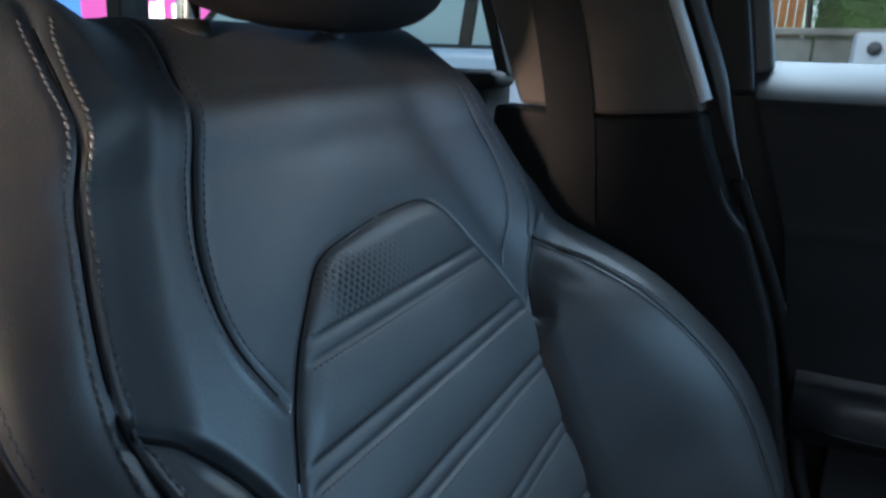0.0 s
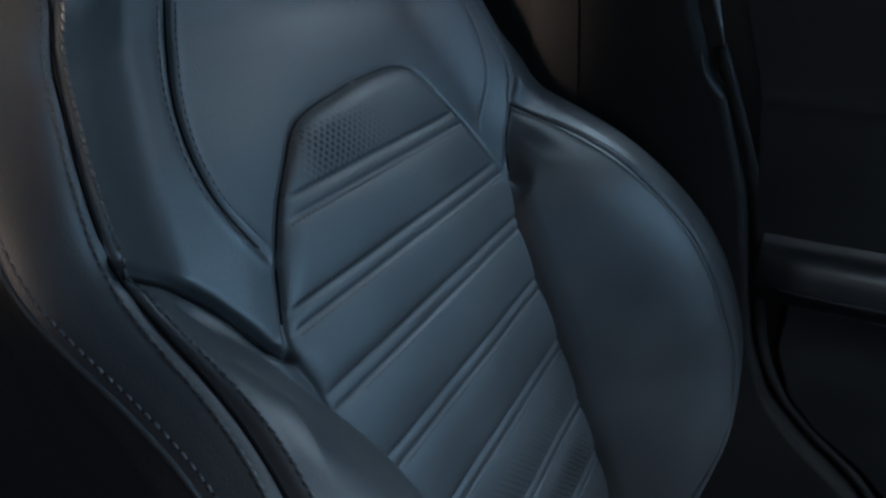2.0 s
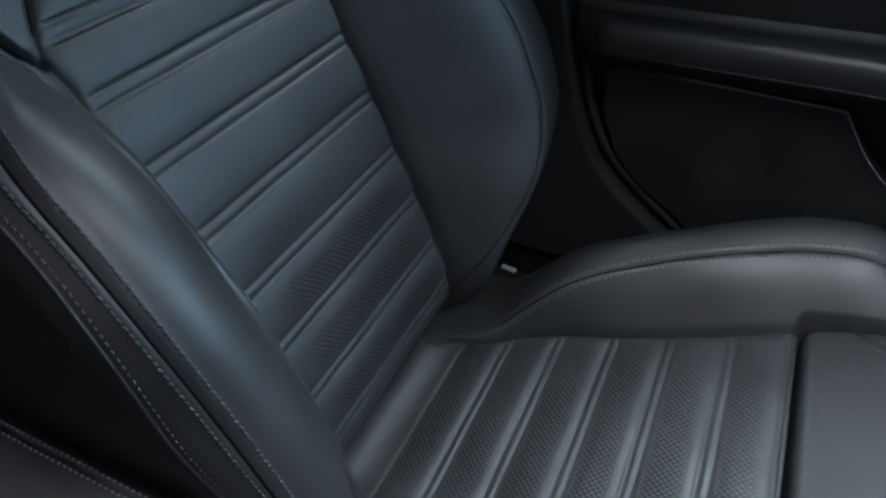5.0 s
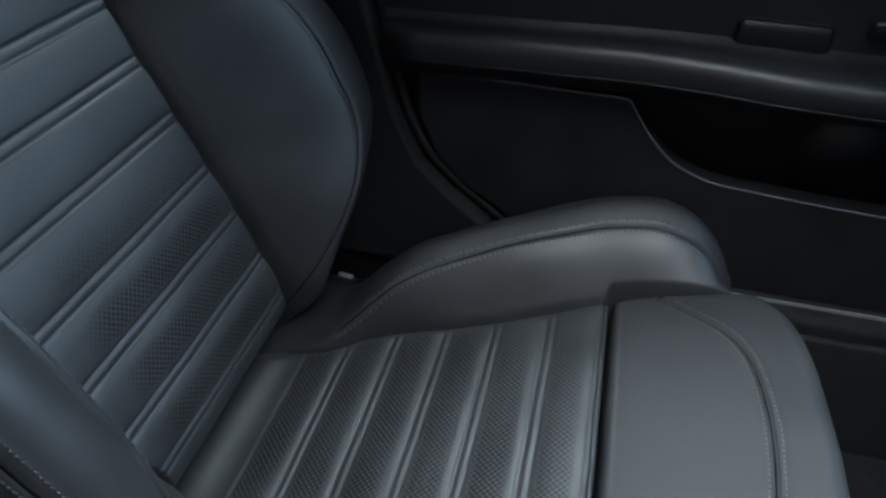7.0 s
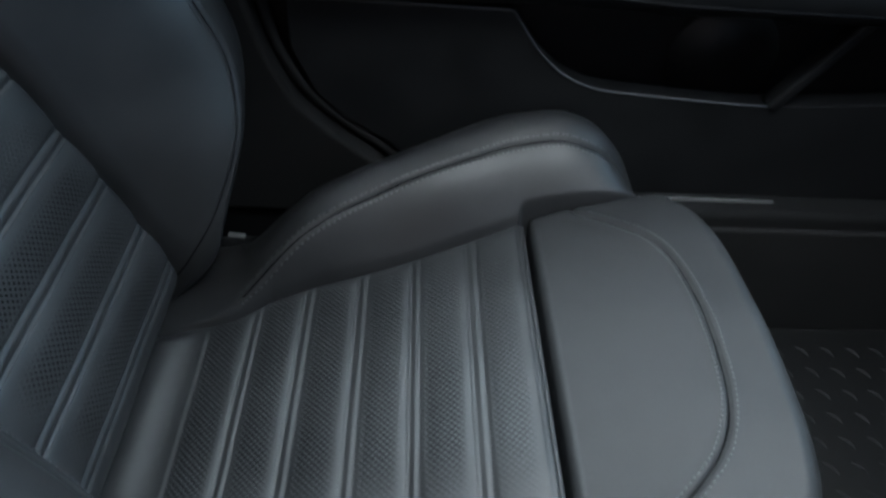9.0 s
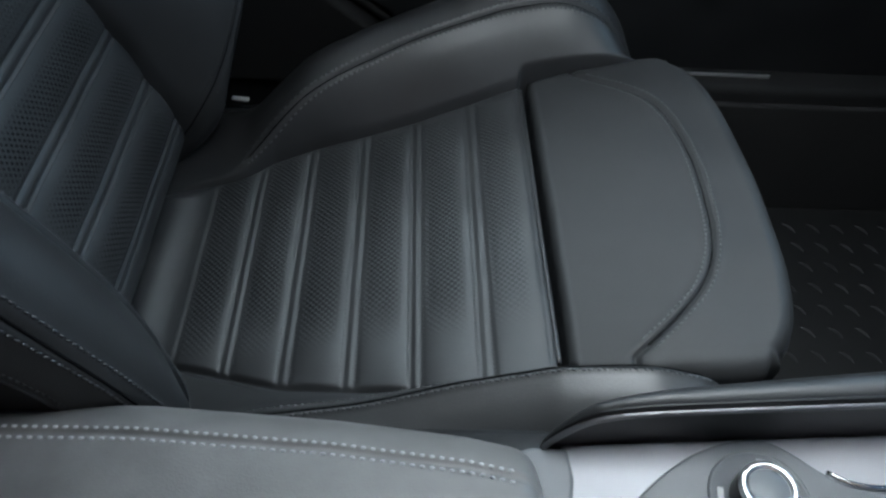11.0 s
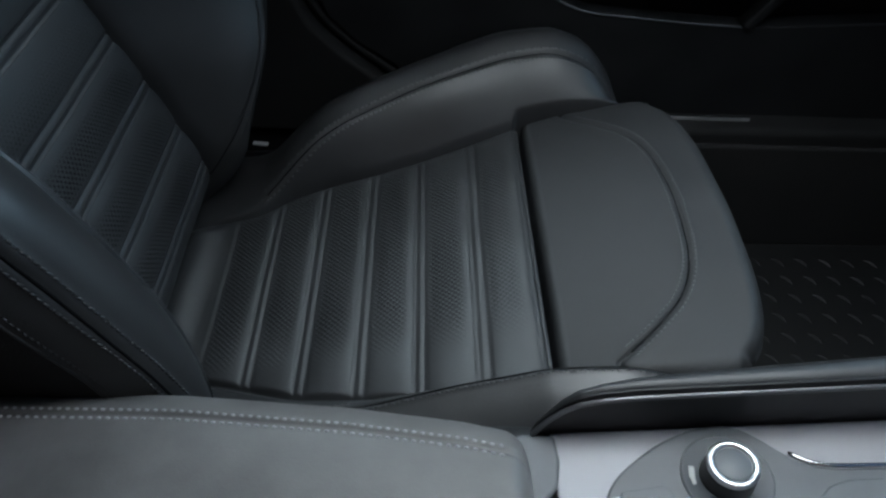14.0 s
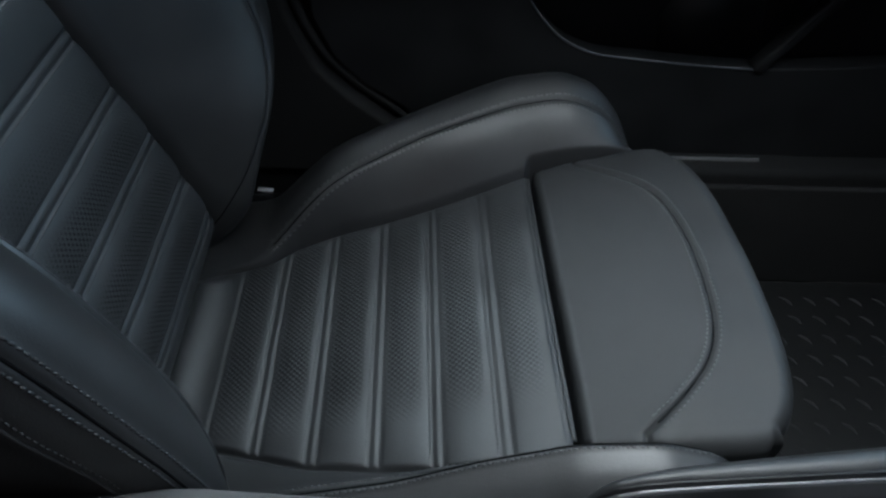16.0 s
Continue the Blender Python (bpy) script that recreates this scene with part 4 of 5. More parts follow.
tube("panel_edge_trim", edge_line, 0.0013, GREY_PLASTIC, door, "thin satin edge along the lower panel")
part("pocket_back", prism_bm([(0.02, 0.53), (0.95, 0.53), (0.95, 0.26), (0.23, 0.26), (0.05, 0.44)], "y", DY + 0.055, DY + 0.07), DARK_PLASTIC, door, "dark back of the map pocket")
for a, b in (((0.612, 0.386), (0.692, 0.510)),):
    bm = box_bm(-0.075, 0.075, -0.012, 0.012, -0.008, 0.008, 0.005)
    bmesh.ops.rotate(bm, verts=bm.verts[:], cent=(0, 0, 0), matrix=Matrix.Rotation(-math.atan2(b[1] - a[1], b[0] - a[0]), 3, "Y"))
    bmesh.ops.translate(bm, verts=bm.verts[:], vec=((a[0] + b[0]) / 2, DY + 0.006, (a[1] + b[1]) / 2))
    part("pocket_strut", bm, SOFT_PLASTIC, door, "sloping strut at the front of the map pocket", True)
bm = bmesh.new()
bmesh.ops.create_cone(bm, cap_ends=True, segments=40, radius1=0.072, radius2=0.066, depth=0.012, matrix=Matrix.Translation((0.56, DY + 0.058, 0.415)) @ Matrix.Rotation(radians(90), 4, "X"))
part("speaker_cover", bm, DARK_PLASTIC, door, "round dark speaker cover inside the pocket", True)

# armrest: a section drawn along the door with a gentle wave
ax = np.linspace(0.026, 0.95, 120)
az = np.interp(ax, [0.02, 0.20, 0.30, 0.37, 0.42, 0.47, 0.55, 0.95], [0.529, 0.5345, 0.538, 0.539, 0.5375, 0.536, 0.535, 0.532])
az = np.convolve(np.pad(az, 6, mode="edge"), np.ones(13) / 13, "valid")
dep = np.interp(ax, [0.02, 0.06, 0.30, 0.45, 0.95], [0.012, 0.030, 0.036, 0.050, 0.055])
sec = [(0.1, 0.030), (-0.2, 0.022), (-0.6, 0.019), (-0.88, 0.013), (-1.0, 0.002), (-0.99, -0.014), (-0.80, -0.024), (-0.45, -0.034), (0.25, -0.044), (0.9, -0.048)]
secs = smooth_curve(sec, 0.02)
PA = np.stack([np.tile(ax[:, None], (1, len(secs))), DY + secs[:, 0][None] * dep[:, None], az[:, None] + secs[:, 1][None]], -1)
grid_part("armrest", PA, np.ones((len(ax) - 1, len(secs) - 1), bool), ARM_SKIN, door, "padded black door armrest with a sewn edge", flip=False)
kk = int(np.argmin(np.abs(secs[:, 1] + 0.012)))
tube("armrest_seam", PA[2:-2, kk] + np.array([0, -0.0006, 0]), 0.0011, DARK_PLASTIC, door, "fine seam along the armrest")
# upper panel rising to the window ledge
ux = np.linspace(-0.062, 0.95, 60)
usec = smooth_curve([(0.346, 0.535), (0.343, 0.58), (0.341, 0.64), (0.342, 0.680), (0.3405, 0.6935), (0.343, 0.697), (0.345, 0.73), (0.347, 0.765), (0.350, 0.792), (0.358, 0.809), (0.374, 0.822), (0.396, 0.834)], 0.006)
PU = np.stack([np.tile(ux[:, None], (1, len(usec))) + np.interp(usec[:, 1], [0.535, 0.69, 0.82], [0.085, 0.058, 0.012])[None] * np.clip(1 - (ux[:, None] + 0.06) / 0.4, 0, 1), np.tile(usec[None, :, 0], (len(ux), 1)), np.tile(usec[None, :, 1], (len(ux), 1))], -1)
on_ledge = np.tile((usec[:-1, 1] > 0.800)[None], (len(ux) - 1, 1))
grid_part("window_ledge", PU, on_ledge, LEDGE, door, "smooth grey window ledge", flip=False)
grid_part("upper_panel", PU, ~on_ledge, SOFT_PLASTIC, door, "grained upper door panel and window ledge", flip=False)
part("outer_skin", box_bm(-0.04, 0.98, 0.425, 0.44, 0.20, 0.805, 0.006), BODY_PAINT, door, "dark painted outer door skin")
part("handle_recess", box_bm(0.385, 0.475, DY - 0.004, DY + 0.006, 0.556, 0.588, 0.008), DARK_PLASTIC, door, "dark recess for the inner door handle", True)
part("door_handle", box_bm(0.50, 0.60, DY - 0.012, DY - 0.002, 0.585, 0.600, 0.005), DARK_PLASTIC, door, "black inner door handle", True)
# window frame and pane
fr = [(-0.080, 0.805), (-0.046, 0.805), (-0.105, 1.11), (-0.142, 1.11)]
part("window_frame", prism_bm(fr, "y", 0.352, 0.425, 0.004), DARK_PLASTIC, door, "black window frame post")
fr2 = [(-0.050, 0.822), (-0.034, 0.826), (-0.090, 1.11), (-0.106, 1.11)]
part("window_seal", prism_bm(fr2, "y", 0.372, 0.415, 0.003), GREY_PLASTIC, door, "grey rubber window seal")
part("window_frame_top", box_bm(-0.12, 0.80, 0.37, 0.42, 1.095, 1.12, 0.005), DARK_PLASTIC, door)
pane = part("pane", box_bm(-0.06, 0.92, 0.398, 0.402, 0.80, 1.11), GLASS, door, "clear side window pane")
pane.visible_shadow = False

# ---- pillar between the doors, with its belt ----
pillar = thing("door_pillar", "beige and black trimmed pillar between the car doors", "pillar", (-0.18, 0.36, 0.26), kind="structure")
up = [(-0.258, 0.786), (-0.172, 0.780), (-0.084, 0.788), (-0.125, 0.883), (-0.225, 1.115), (-0.395, 1.115), (-0.296, 0.883)]
part("upper_trim", prism_bm(up, "y", 0.330, 0.37, 0.005, 3), BEIGE, pillar, "plain beige upper pillar trim", False)
lowp = [(-0.285, 0.784), (-0.172, 0.778), (-0.084, 0.7865), (-0.0745, 0.757), (-0.0608, 0.7246), (-0.0546, 0.7095), (-0.046, 0.6975), (-0.0345, 0.6868), (0.000, 0.60), (0.020, 0.518), (0.038, 0.44), (0.066, 0.378), (0.105, 0.338), (0.160, 0.296), (0.195, 0.262), (0.205, 0.22), (-0.30, 0.22)]
part("lower_trim", prism_bm(lowp, "y", 0.326, 0.37, 0.006, 3), SEAL_RUBBER, pillar, "black lower pillar trim flaring towards the sill")
part("door_jamb", prism_bm([(-0.20, 0.835), (-0.30, 1.112), (-0.145, 1.112), (-0.05, 0.835), (-0.02, 0.79), (0.06, 0.60), (0.10, 0.42), (0.24, 0.28), (0.24, 0.22), (-0.20, 0.22)], "y", 0.374, 0.41, 0.003), DARK_PLASTIC, pillar, "black painted door jamb")
seal = smooth_curve([(-0.235, 0.350, 1.115), (-0.132, 0.350, 0.88), (-0.077, 0.350, 0.785), (-0.030, 0.350, 0.69), (0.008, 0.350, 0.60), (0.030, 0.350, 0.52), (0.048, 0.350, 0.44), (0.076, 0.350, 0.385), (0.116, 0.350, 0.345), (0.170, 0.350, 0.303), (0.206, 0.350, 0.262)], 0.01)
tube("door_seal", seal[seal[:, 2] < 0.735], 0.006, SEAL_RUBBER, pillar, "black rubber door seal", 10)
lip = smooth_curve([(-0.205, 0.346, 1.110), (-0.100, 0.346, 0.876), (-0.077, 0.346, 0.822), (-0.067, 0.346, 0.792), (-0.0575, 0.347, 0.763), (-0.050, 0.348, 0.744), (-0.040, 0.350, 0.716)], 0.006)
tube("weatherstrip", lip, np.interp(lip[:, 2], [0.716, 0.745, 0.775, 0.82], [0.0004, 0.0014, 0.0040, 0.0065]), GREY_PLASTIC, pillar, "slate grey weatherstrip along the door opening", 12)
curl = smooth_curve([(-0.0608, 0.3255, 0.7246), (-0.0546, 0.3255, 0.7095), (-0.046, 0.3258, 0.6975), (-0.0345, 0.3262, 0.6868)], 0.003)
tube("strip_end", curl, np.interp(curl[:, 2], [0.687, 0.695, 0.71, 0.7246], [0.0014, 0.0018, 0.0010, 0.0004]), GREY_PLASTIC, pillar, "pale end of the weatherstrip", 8)
# light on the beige trim's edge, drawn as a white tube
tube("trim_edge_highlight", smooth_curve([(-0.218, 0.338, 1.10), (-0.121, 0.338, 0.883), (-0.0815, 0.338, 0.791)], 0.01), 0.0065, WHITE_PAINT, pillar, "lit edge of the pillar trim, painted white", 10)
belt = thing("seat_belt", "black seat belt hanging on the pillar", "seat belt", (-0.24, 0.32, 0.5))
bl = smooth_curve([(-0.258, 0.318, 1.00), (-0.225, 0.318, 0.885), (-0.203, 0.318, 0.788), (-0.192, 0.317, 0.69), (-0.180, 0.314, 0.58), (-0.165, 0.308, 0.45), (-0.150, 0.302, 0.32)], 0.01)
bt = np.array([0.9, 0.0, 0.10]) * 0.026
V, F = [], []
for p in bl:
    for dx, dy in ((-1, 0), (1, 0), (1, 0.0014), (-1, 0.0014)):
        V.append(p + bt * dx + np.array([0, dy - 0.0035 * (dx > 0), 0]))
for i in range(len(bl) - 1):
    for j in range(4):
        F.append((4 * i + j, 4 * i + (j + 1) % 4, 4 * i + 4 + (j + 1) % 4, 4 * i + 4 + j))
mesh_ob("webbing", V, F, WEBBING, belt, "woven black belt webbing", False)
part("upper_guide", box_bm(-0.305, -0.215, 0.306, 0.330, 0.985, 1.03, 0.010), DARK_PLASTIC, belt, "black plastic belt guide", True)
part("anchor", box_bm(-0.185, -0.125, 0.290, 0.326, 0.28, 0.325, 0.008), DARK_PLASTIC, belt, "black belt anchor", True)

# ---- rear door and window behind the pillar ----
rear_door = thing("rear_car_door", "closed black rear car door with a window", "car door", (-0.7, 0.38, 0.26))
part("rear_panel", box_bm(-1.35, -0.305, 0.345, 0.43, 0.22, 0.806, 0.012), SOFT_PLASTIC, rear_door, "grained black rear door panel")
part("rear_ledge", box_bm(-1.35, -0.29, 0.335, 0.40, 0.797, 0.815, 0.008), SOFT_PLASTIC, rear_door, "black window ledge", True)
part("rear_frame_post", prism_bm([(-0.302, 0.81), (-0.288, 0.81), (-0.375, 1.11), (-0.395, 1.11)], "y", 0.372, 0.42, 0.003), DARK_PLASTIC, rear_door, "black window frame post")
part("quarter_post", prism_bm([(-0.915, 0.81), (-0.882, 0.81), (-0.866, 1.11), (-0.898, 1.11)], "y", 0.375, 0.425, 0.004), DARK_PLASTIC, rear_door, "black post before the quarter window")
pane = part("rear_pane", box_bm(-1.20, -0.30, 0.398, 0.402, 0.80, 1.11), GLASS, rear_door, "clear rear side window pane")
pane.visible_shadow = False

# ---- car shell ----
roof_bm = bmesh.new()
cube = bmesh.ops.create_cube(roof_bm, size=1.0)["verts"]
for v in cube:
    v.co = Vector((-0.525 + v.co.x * 2.45, -0.39 + v.co.y * 1.66, 1.13 + v.co.z * 0.035))
tagged(part("ceiling", roof_bm, HEADLINER), "pale fabric headlining of the car", "ceiling", kind="structure")
tagged(part("floor", box_bm(-1.75, 1.30, -1.22, 0.44, 0.02, 0.05), CARPET, None), "black carpeted car floor", "floor", kind="structure")
sill = thing("door_sill", "black door sill with a thin bright scuff strip", "sill", (0.5, 0.38, 0.05), kind="structure")
part("sill_cover", box_bm(0.10, 1.0, 0.305, 0.44, 0.05, 0.2565, 0.012, 4), SEAL_RUBBER, sill, "black plastic sill cover", True)
part("rear_sill_cover", box_bm(-1.74, 0.0995, 0.335, 0.44, 0.05, 0.224, 0.006), DARK_PLASTIC, sill, "black plastic sill cover behind the pillar", True)
part("scuff_strip", box_bm(0.40, 0.66, 0.3262, 0.3282, 0.2560, 0.2610, 0.0008, 2), STEEL, sill, "thin bright scuff strip")
part("sill_carpet", prism_bm([(0.295, 0.05), (0.304, 0.05), (0.3045, 0.235), (0.297, 0.232)], "x", 0.10, 1.0, 0.002), CARPET, sill, "black carpet on the side of the sill")
tagged(part("wall_rear", box_bm(-1.78, -1.74, -1.22, 0.44, 0.02, 0.88), SOFT_PLASTIC, None), "black rear wall of the cabin", "wall", kind="structure")
tagged(part("wall_near", box_bm(-1.75, 1.30, -1.22, -1.18, 0.02, 0.82, 0.006), SOFT_PLASTIC, None), "black door panels on the driver side", "wall", kind="structure")
for name, pts in (("trim_near_pillar", [(-0.27, 0.82), (-0.14, 0.82), (-0.24, 1.115), (-0.37, 1.115)]), ("trim_near_rear", [(-1.75, 0.82), (-1.35, 0.82), (-1.20, 1.112), (-1.75, 1.112)])):
    tagged(part(name, prism_bm(pts, "y", -1.22, -1.18, 0.004), BEIGE, None), "beige pillar trim on the driver side", "trim", kind="structure")
tagged(part("trim_far_rear", prism_bm([(-1.75, 0.22), (-1.352, 0.22), (-1.352, 0.80), (-1.16, 0.82), (-1.10, 1.11), (-1.75, 1.11)], "y", 0.35, 0.44, 0.004), BEIGE, None), "beige trim of the rearmost pillar", "trim", kind="structure")
for s, y in (("near", -1.20), ("far", 0.40)):
    bm = prism_bm([(0.62, 1.11), (0.70, 1.11), (1.30, 0.78), (1.22, 0.78)], "y", y - 0.025, y + 0.025, 0.006)
    tagged(part("trim_windscreen_" + s, bm, BEIGE, None), "beige windscreen pillar trim", "trim", kind="structure")
tagged(part("dashboard", prism_bm([(0.94, 0.68), (1.00, 0.76), (1.30, 0.77), (1.30, 0.05), (1.08, 0.05), (1.04, 0.42)], "y", -1.18, 0.335, 0.02, 3), SOFT_PLASTIC, None), "plain black dashboard under the windscreen", "dashboard")
glass = part("windscreen", prism_bm([(0.70, 1.120), (0.704, 1.124), (1.304, 0.784), (1.30, 0.78)], "y", -1.17, 0.37), GLASS, None)
tagged(glass, "clear sloping windscreen", "window", kind="structure")
glass.visible_shadow = False

# ---- floor mat with raised tread marks ----
floor_mat = thing("floor_mat", "black rubber floor mat with raised curved tread marks", "floor mat", (0.72, 0.06, 0.05))
part("mat_sheet", box_bm(0.46, 0.98, -0.20, 0.285, 0.0505, 0.0585, 0.003, 2), SEAL_RUBBER, floor_mat, "flat black rubber sheet", True)
V, F = [], []
for a in np.linspace(-1, 1, 9):
    c = Vector((0.0072 * a + 0.0022 * (1 - a * a), -0.0085 * a + 0.0018 * (1 - a * a), 0.0))
    nrm = Vector((0.0016, 0.0013, 0)) * (1 - 0.75 * a * a)
    V += [c - nrm, c - nrm * 0.3 + Vector((0, 0, 0.0026 * (1 - a * a) + 0.0003)), c + nrm * 0.3 + Vector((0, 0, 0.0026 * (1 - a * a) + 0.0003)), c + nrm]
for q_ in range(8):
    o = 4 * q_
    F += [(o + k, o + 4 + k, o + 5 + k, o + 1 + k) for k in range(3)]
mark_mesh = None
for i in range(14):
    for j in range(13):
        x, y = 0.4958 + 0.0362 * i, -0.1834 + 0.0358 * j
        if mark_mesh is None:
            mark = mesh_ob("tread_mark", V, F, TREAD, floor_mat, "", True)
            mark_mesh = mark.data
        else:
            mark = new("tread_mark", mark_mesh)
            mark.parent = floor_mat
            mark.matrix_parent_inverse = Matrix.Translation(-Vector(floor_mat.location))
        mark.location = (x, y, 0.0584)

# ---- centre console ----
console = thing("centre_console", "black centre console with a silver trim panel and rotary control", "console", (0.35, -0.36, 0.05))
part("console_body", box_bm(-0.35, 1.02, -0.60, -0.205, 0.05, 0.365, 0.02), SOFT_PLASTIC, console, "black plastic console body", True)


def panel_z(x):
    return 0.397 + 0.095 * (x - 0.295)


pan = [(0.288, -0.236), (0.80, -0.236), (0.80, -0.50), (0.288, -0.50)]


def sloped(outline, lift, depth, bevel=0.0, segments=2):
    """A flat outline laid on the sloping top of the console."""
    bm = prism_bm(outline, "z", -depth, 0.0, bevel, segments)
    for v in bm.verts:
        v.co.z += panel_z(v.co.x) + lift
    return bm


part("silver_panel", sloped(pan, 0.0, 0.03, 0.002), SILVER, console, "brushed silver trim panel")
part("collar", sloped([(0.255, -0.243), (0.270, -0.238), (0.2905, -0.240), (0.292, -0.258), (0.288, -0.276), (0.280, -0.2845), (0.266, -0.289), (0.255, -0.290)], 0.004, 0.03, 0.0025), GREY_PLASTIC, console, "slate grey plastic collar before the armrest")
pod = [tuple(p) for p in smooth_curve([(0.3135, -0.300), (0.316, -0.284), (0.322, -0.273), (0.332, -0.2635), (0.348, -0.2525), (0.362, -0.2450), (0.377, -0.2400), (0.393, -0.2375), (0.405, -0.2395), (0.416, -0.2465), (0.427, -0.2565), (0.438, -0.2645), (0.453, -0.2690), (0.48, -0.2700), (0.62, -0.2705)], 0.005)] + [(0.62, -0.40), (0.3135, -0.40)]
part("control_pod", sloped(pod, 0.0035, 0.02, 0.0016, 3), GREY_PLASTIC, console, "slate grey control surround")
rim_line = smooth_curve([(0.431, -0.2600), (0.440, -0.2655), (0.453, -0.2690), (0.48, -0.2700), (0.53, -0.2703), (0.62, -0.2705)], 0.004)
tube("bright_rim", [(x, y + 0.0012, panel_z(x) + 0.0042) for x, y in rim_line], 0.0014, CHROME, console, "thin bright rim of the control surround")
KX, KY = 0.3905, -0.2725
KZ = panel_z(KX)
tilt = Matrix.Rotation(-math.atan(0.095), 4, "Y")


def turned(name, rings, material, label, parent, segments=48):
    bm = bmesh.new()
    loops = []
    for r, h in rings:
        loops.append([bm.verts.new((r * math.cos(2 * math.pi * k / segments), r * math.sin(2 * math.pi * k / segments), h)) for k in range(segments)])
    for a, b in zip(loops, loops[1:]):
        for k in range(segments):
            bm.faces.new((a[k], a[(k + 1) % segments], b[(k + 1) % segments], b[k]))
    bm.faces.new(loops[-1])
    bm.transform(Matrix.Translation((KX, KY, KZ)) @ tilt)
    return part(name, bm, material, parent, label, True)


dial = turned("dial_surround", [(0.0275, 0.001), (0.0275, 0.0042), (0.0265, 0.0052), (0.0250, 0.0044), (0.0245, 0.0040)], GREY_PLASTIC, "round grey dial surround", console)
turned("dial_gap", [(0.0268, 0.0040), (0.0268, 0.0047), (0.0256, 0.0047), (0.0256, 0.0034)], DARK_PLASTIC, "dark ring round the dial", dial)
turned("dial_skirt", [(0.0160, 0.003), (0.0160, 0.0075), (0.0152, 0.0150), (0.0150, 0.0190)], GLOSS_BLACK, "black grip of the rotary control", dial)
turned("dial_ring", [(0.0150, 0.0172), (0.0154, 0.0188), (0.0150, 0.0205), (0.0136, 0.0213), (0.0115, 0.0210), (0.0108, 0.0186)], SATIN, "bright satin chrome ring on the rotary control", dial)
turned("dial_cap", [(0.0107, 0.0185), (0.0107, 0.0200), (0.0098, 0.0205)], GREY_PLASTIC, "grey cap of the rotary control", dial)
for a, w_, l_ in ((75, 0.0014, 0.004), (170, 0.0016, 0.007), (185, 0.0012, 0.005), (20, 0.0016, 0.0035), (272, 0.0013, 0.006)):
    bm = box_bm(-l_ / 2, l_ / 2, -w_, w_, -0.0002, 0.0004)
    bmesh.ops.rotate(bm, verts=bm.verts[:], cent=(0, 0, 0), matrix=Matrix.Rotation(radians(a + (90 if 150 < a < 200 else 0)), 3, "Z"))
    bmesh.ops.translate(bm, verts=bm.verts[:], vec=(0.0208 * math.cos(radians(a)), 0.0208 * math.sin(radians(a)), 0.0046))
    bm.transform(Matrix.Translation((KX, KY, KZ)) @ tilt)
    part("dial_mark", bm, WHITE_MARK, dial, "white printed mark")
button = part("left_button", sloped([(0.3245, -0.282), (0.3255, -0.2800), (0.350, -0.2770), (0.354, -0.279), (0.359, -0.290), (0.363, -0.33), (0.3245, -0.33)], 0.0052, 0.006, 0.0008), GREY_PLASTIC, console, "grey push button beside the dial")
part("button_mark", sloped([(0.3382, -0.2855), (0.3412, -0.2852), (0.3425, -0.297), (0.3397, -0.297)], 0.0056, 0.001), WHITE_MARK, button, "white printed mark")
part("button_light_edge", sloped([(0.3170, -0.284), (0.3235, -0.2825), (0.3235, -0.33), (0.3165, -0.33)], 0.0050, 0.004, 0.0008), WHITE_MARK, console, "pale strip beside the push button")
part("right_button", sloped([(0.4255, -0.330), (0.4265, -0.308), (0.436, -0.291), (0.448, -0.281), (0.460, -0.2775), (0.59, -0.277), (0.59, -0.33)], 0.0050, 0.006, 0.0010), GREY_PLASTIC, console, "grey button panel beside the dial")

# padded rail on the passenger side of the console
rx = np.r_[np.linspace(0.2765, 0.33, 40), np.linspace(0.335, 0.80, 60)]
top = np.interp(rx, [0.2765, 0.280, 0.286, 0.293, 0.302, 0.315, 0.335, 0.37, 0.42, 0.477, 0.80], [0.400, 0.4085, 0.4180, 0.4265, 0.4330, 0.4375, 0.4410, 0.4450, 0.4500, 0.4560, 0.485])
inn = np.interp(rx, [0.2765, 0.285, 0.30, 0.80], [-0.2385, -0.2375, -0.2365, -0.2355])
rsec = smooth_curve([(0.000, 0.0), (0.0004, 0.0045), (0.003, 0.0085), (0.009, 0.0125), (0.018, 0.0145), (0.028, 0.0115), (0.036, 0.002), (0.040, -0.014), (0.041, -0.07)], 0.002)
ease = np.interp(rx, [0.2765, 0.30, 0.33], [0.25, 0.8, 1.0])
girth = np.interp(rx, [0.2765, 0.30, 0.34, 0.42, 0.55], [0.10, 0.22, 0.34, 0.46, 0.60])
PR_ = np.stack([np.tile(rx[:, None], (1, len(rsec))), inn[:, None] + rsec[None, :, 0] * girth[:, None], top[:, None] + np.where(rsec[None, :, 1] > 0, 0.45 * rsec[None, :, 1] * ease[:, None], rsec[None, :, 1])], -1)
grid_part("padded_rail", PR_, np.ones((len(rx) - 1, len(rsec) - 1), bool), LEATHER, console, "padded leather rail along the console", flip=True)
WL = np.stack([np.stack([rx, inn + 0.0006, np.full_like(rx, 0.0) + panel_z(rx) - 0.006], 1), np.stack([rx, inn + 0.0006, top + 0.001], 1)], 1)
grid_part("rail_side", WL, np.ones((len(rx) - 1, 1), bool), GLOSS_BLACK, console, "gloss black inner side of the rail", flip=True)
tube("rail_chrome_strip", np.stack([rx, inn - 0.0006, top - 0.0010], 1), 0.0019, DARK_SATIN, console, "thin dark satin strip under the padded rail")
tube("rail_upper_strip", np.stack([rx, inn + 0.0012, top + 0.0040 * ease], 1), 0.0011, GLOSS_BLACK, console, "thin black strip in the padded rail")

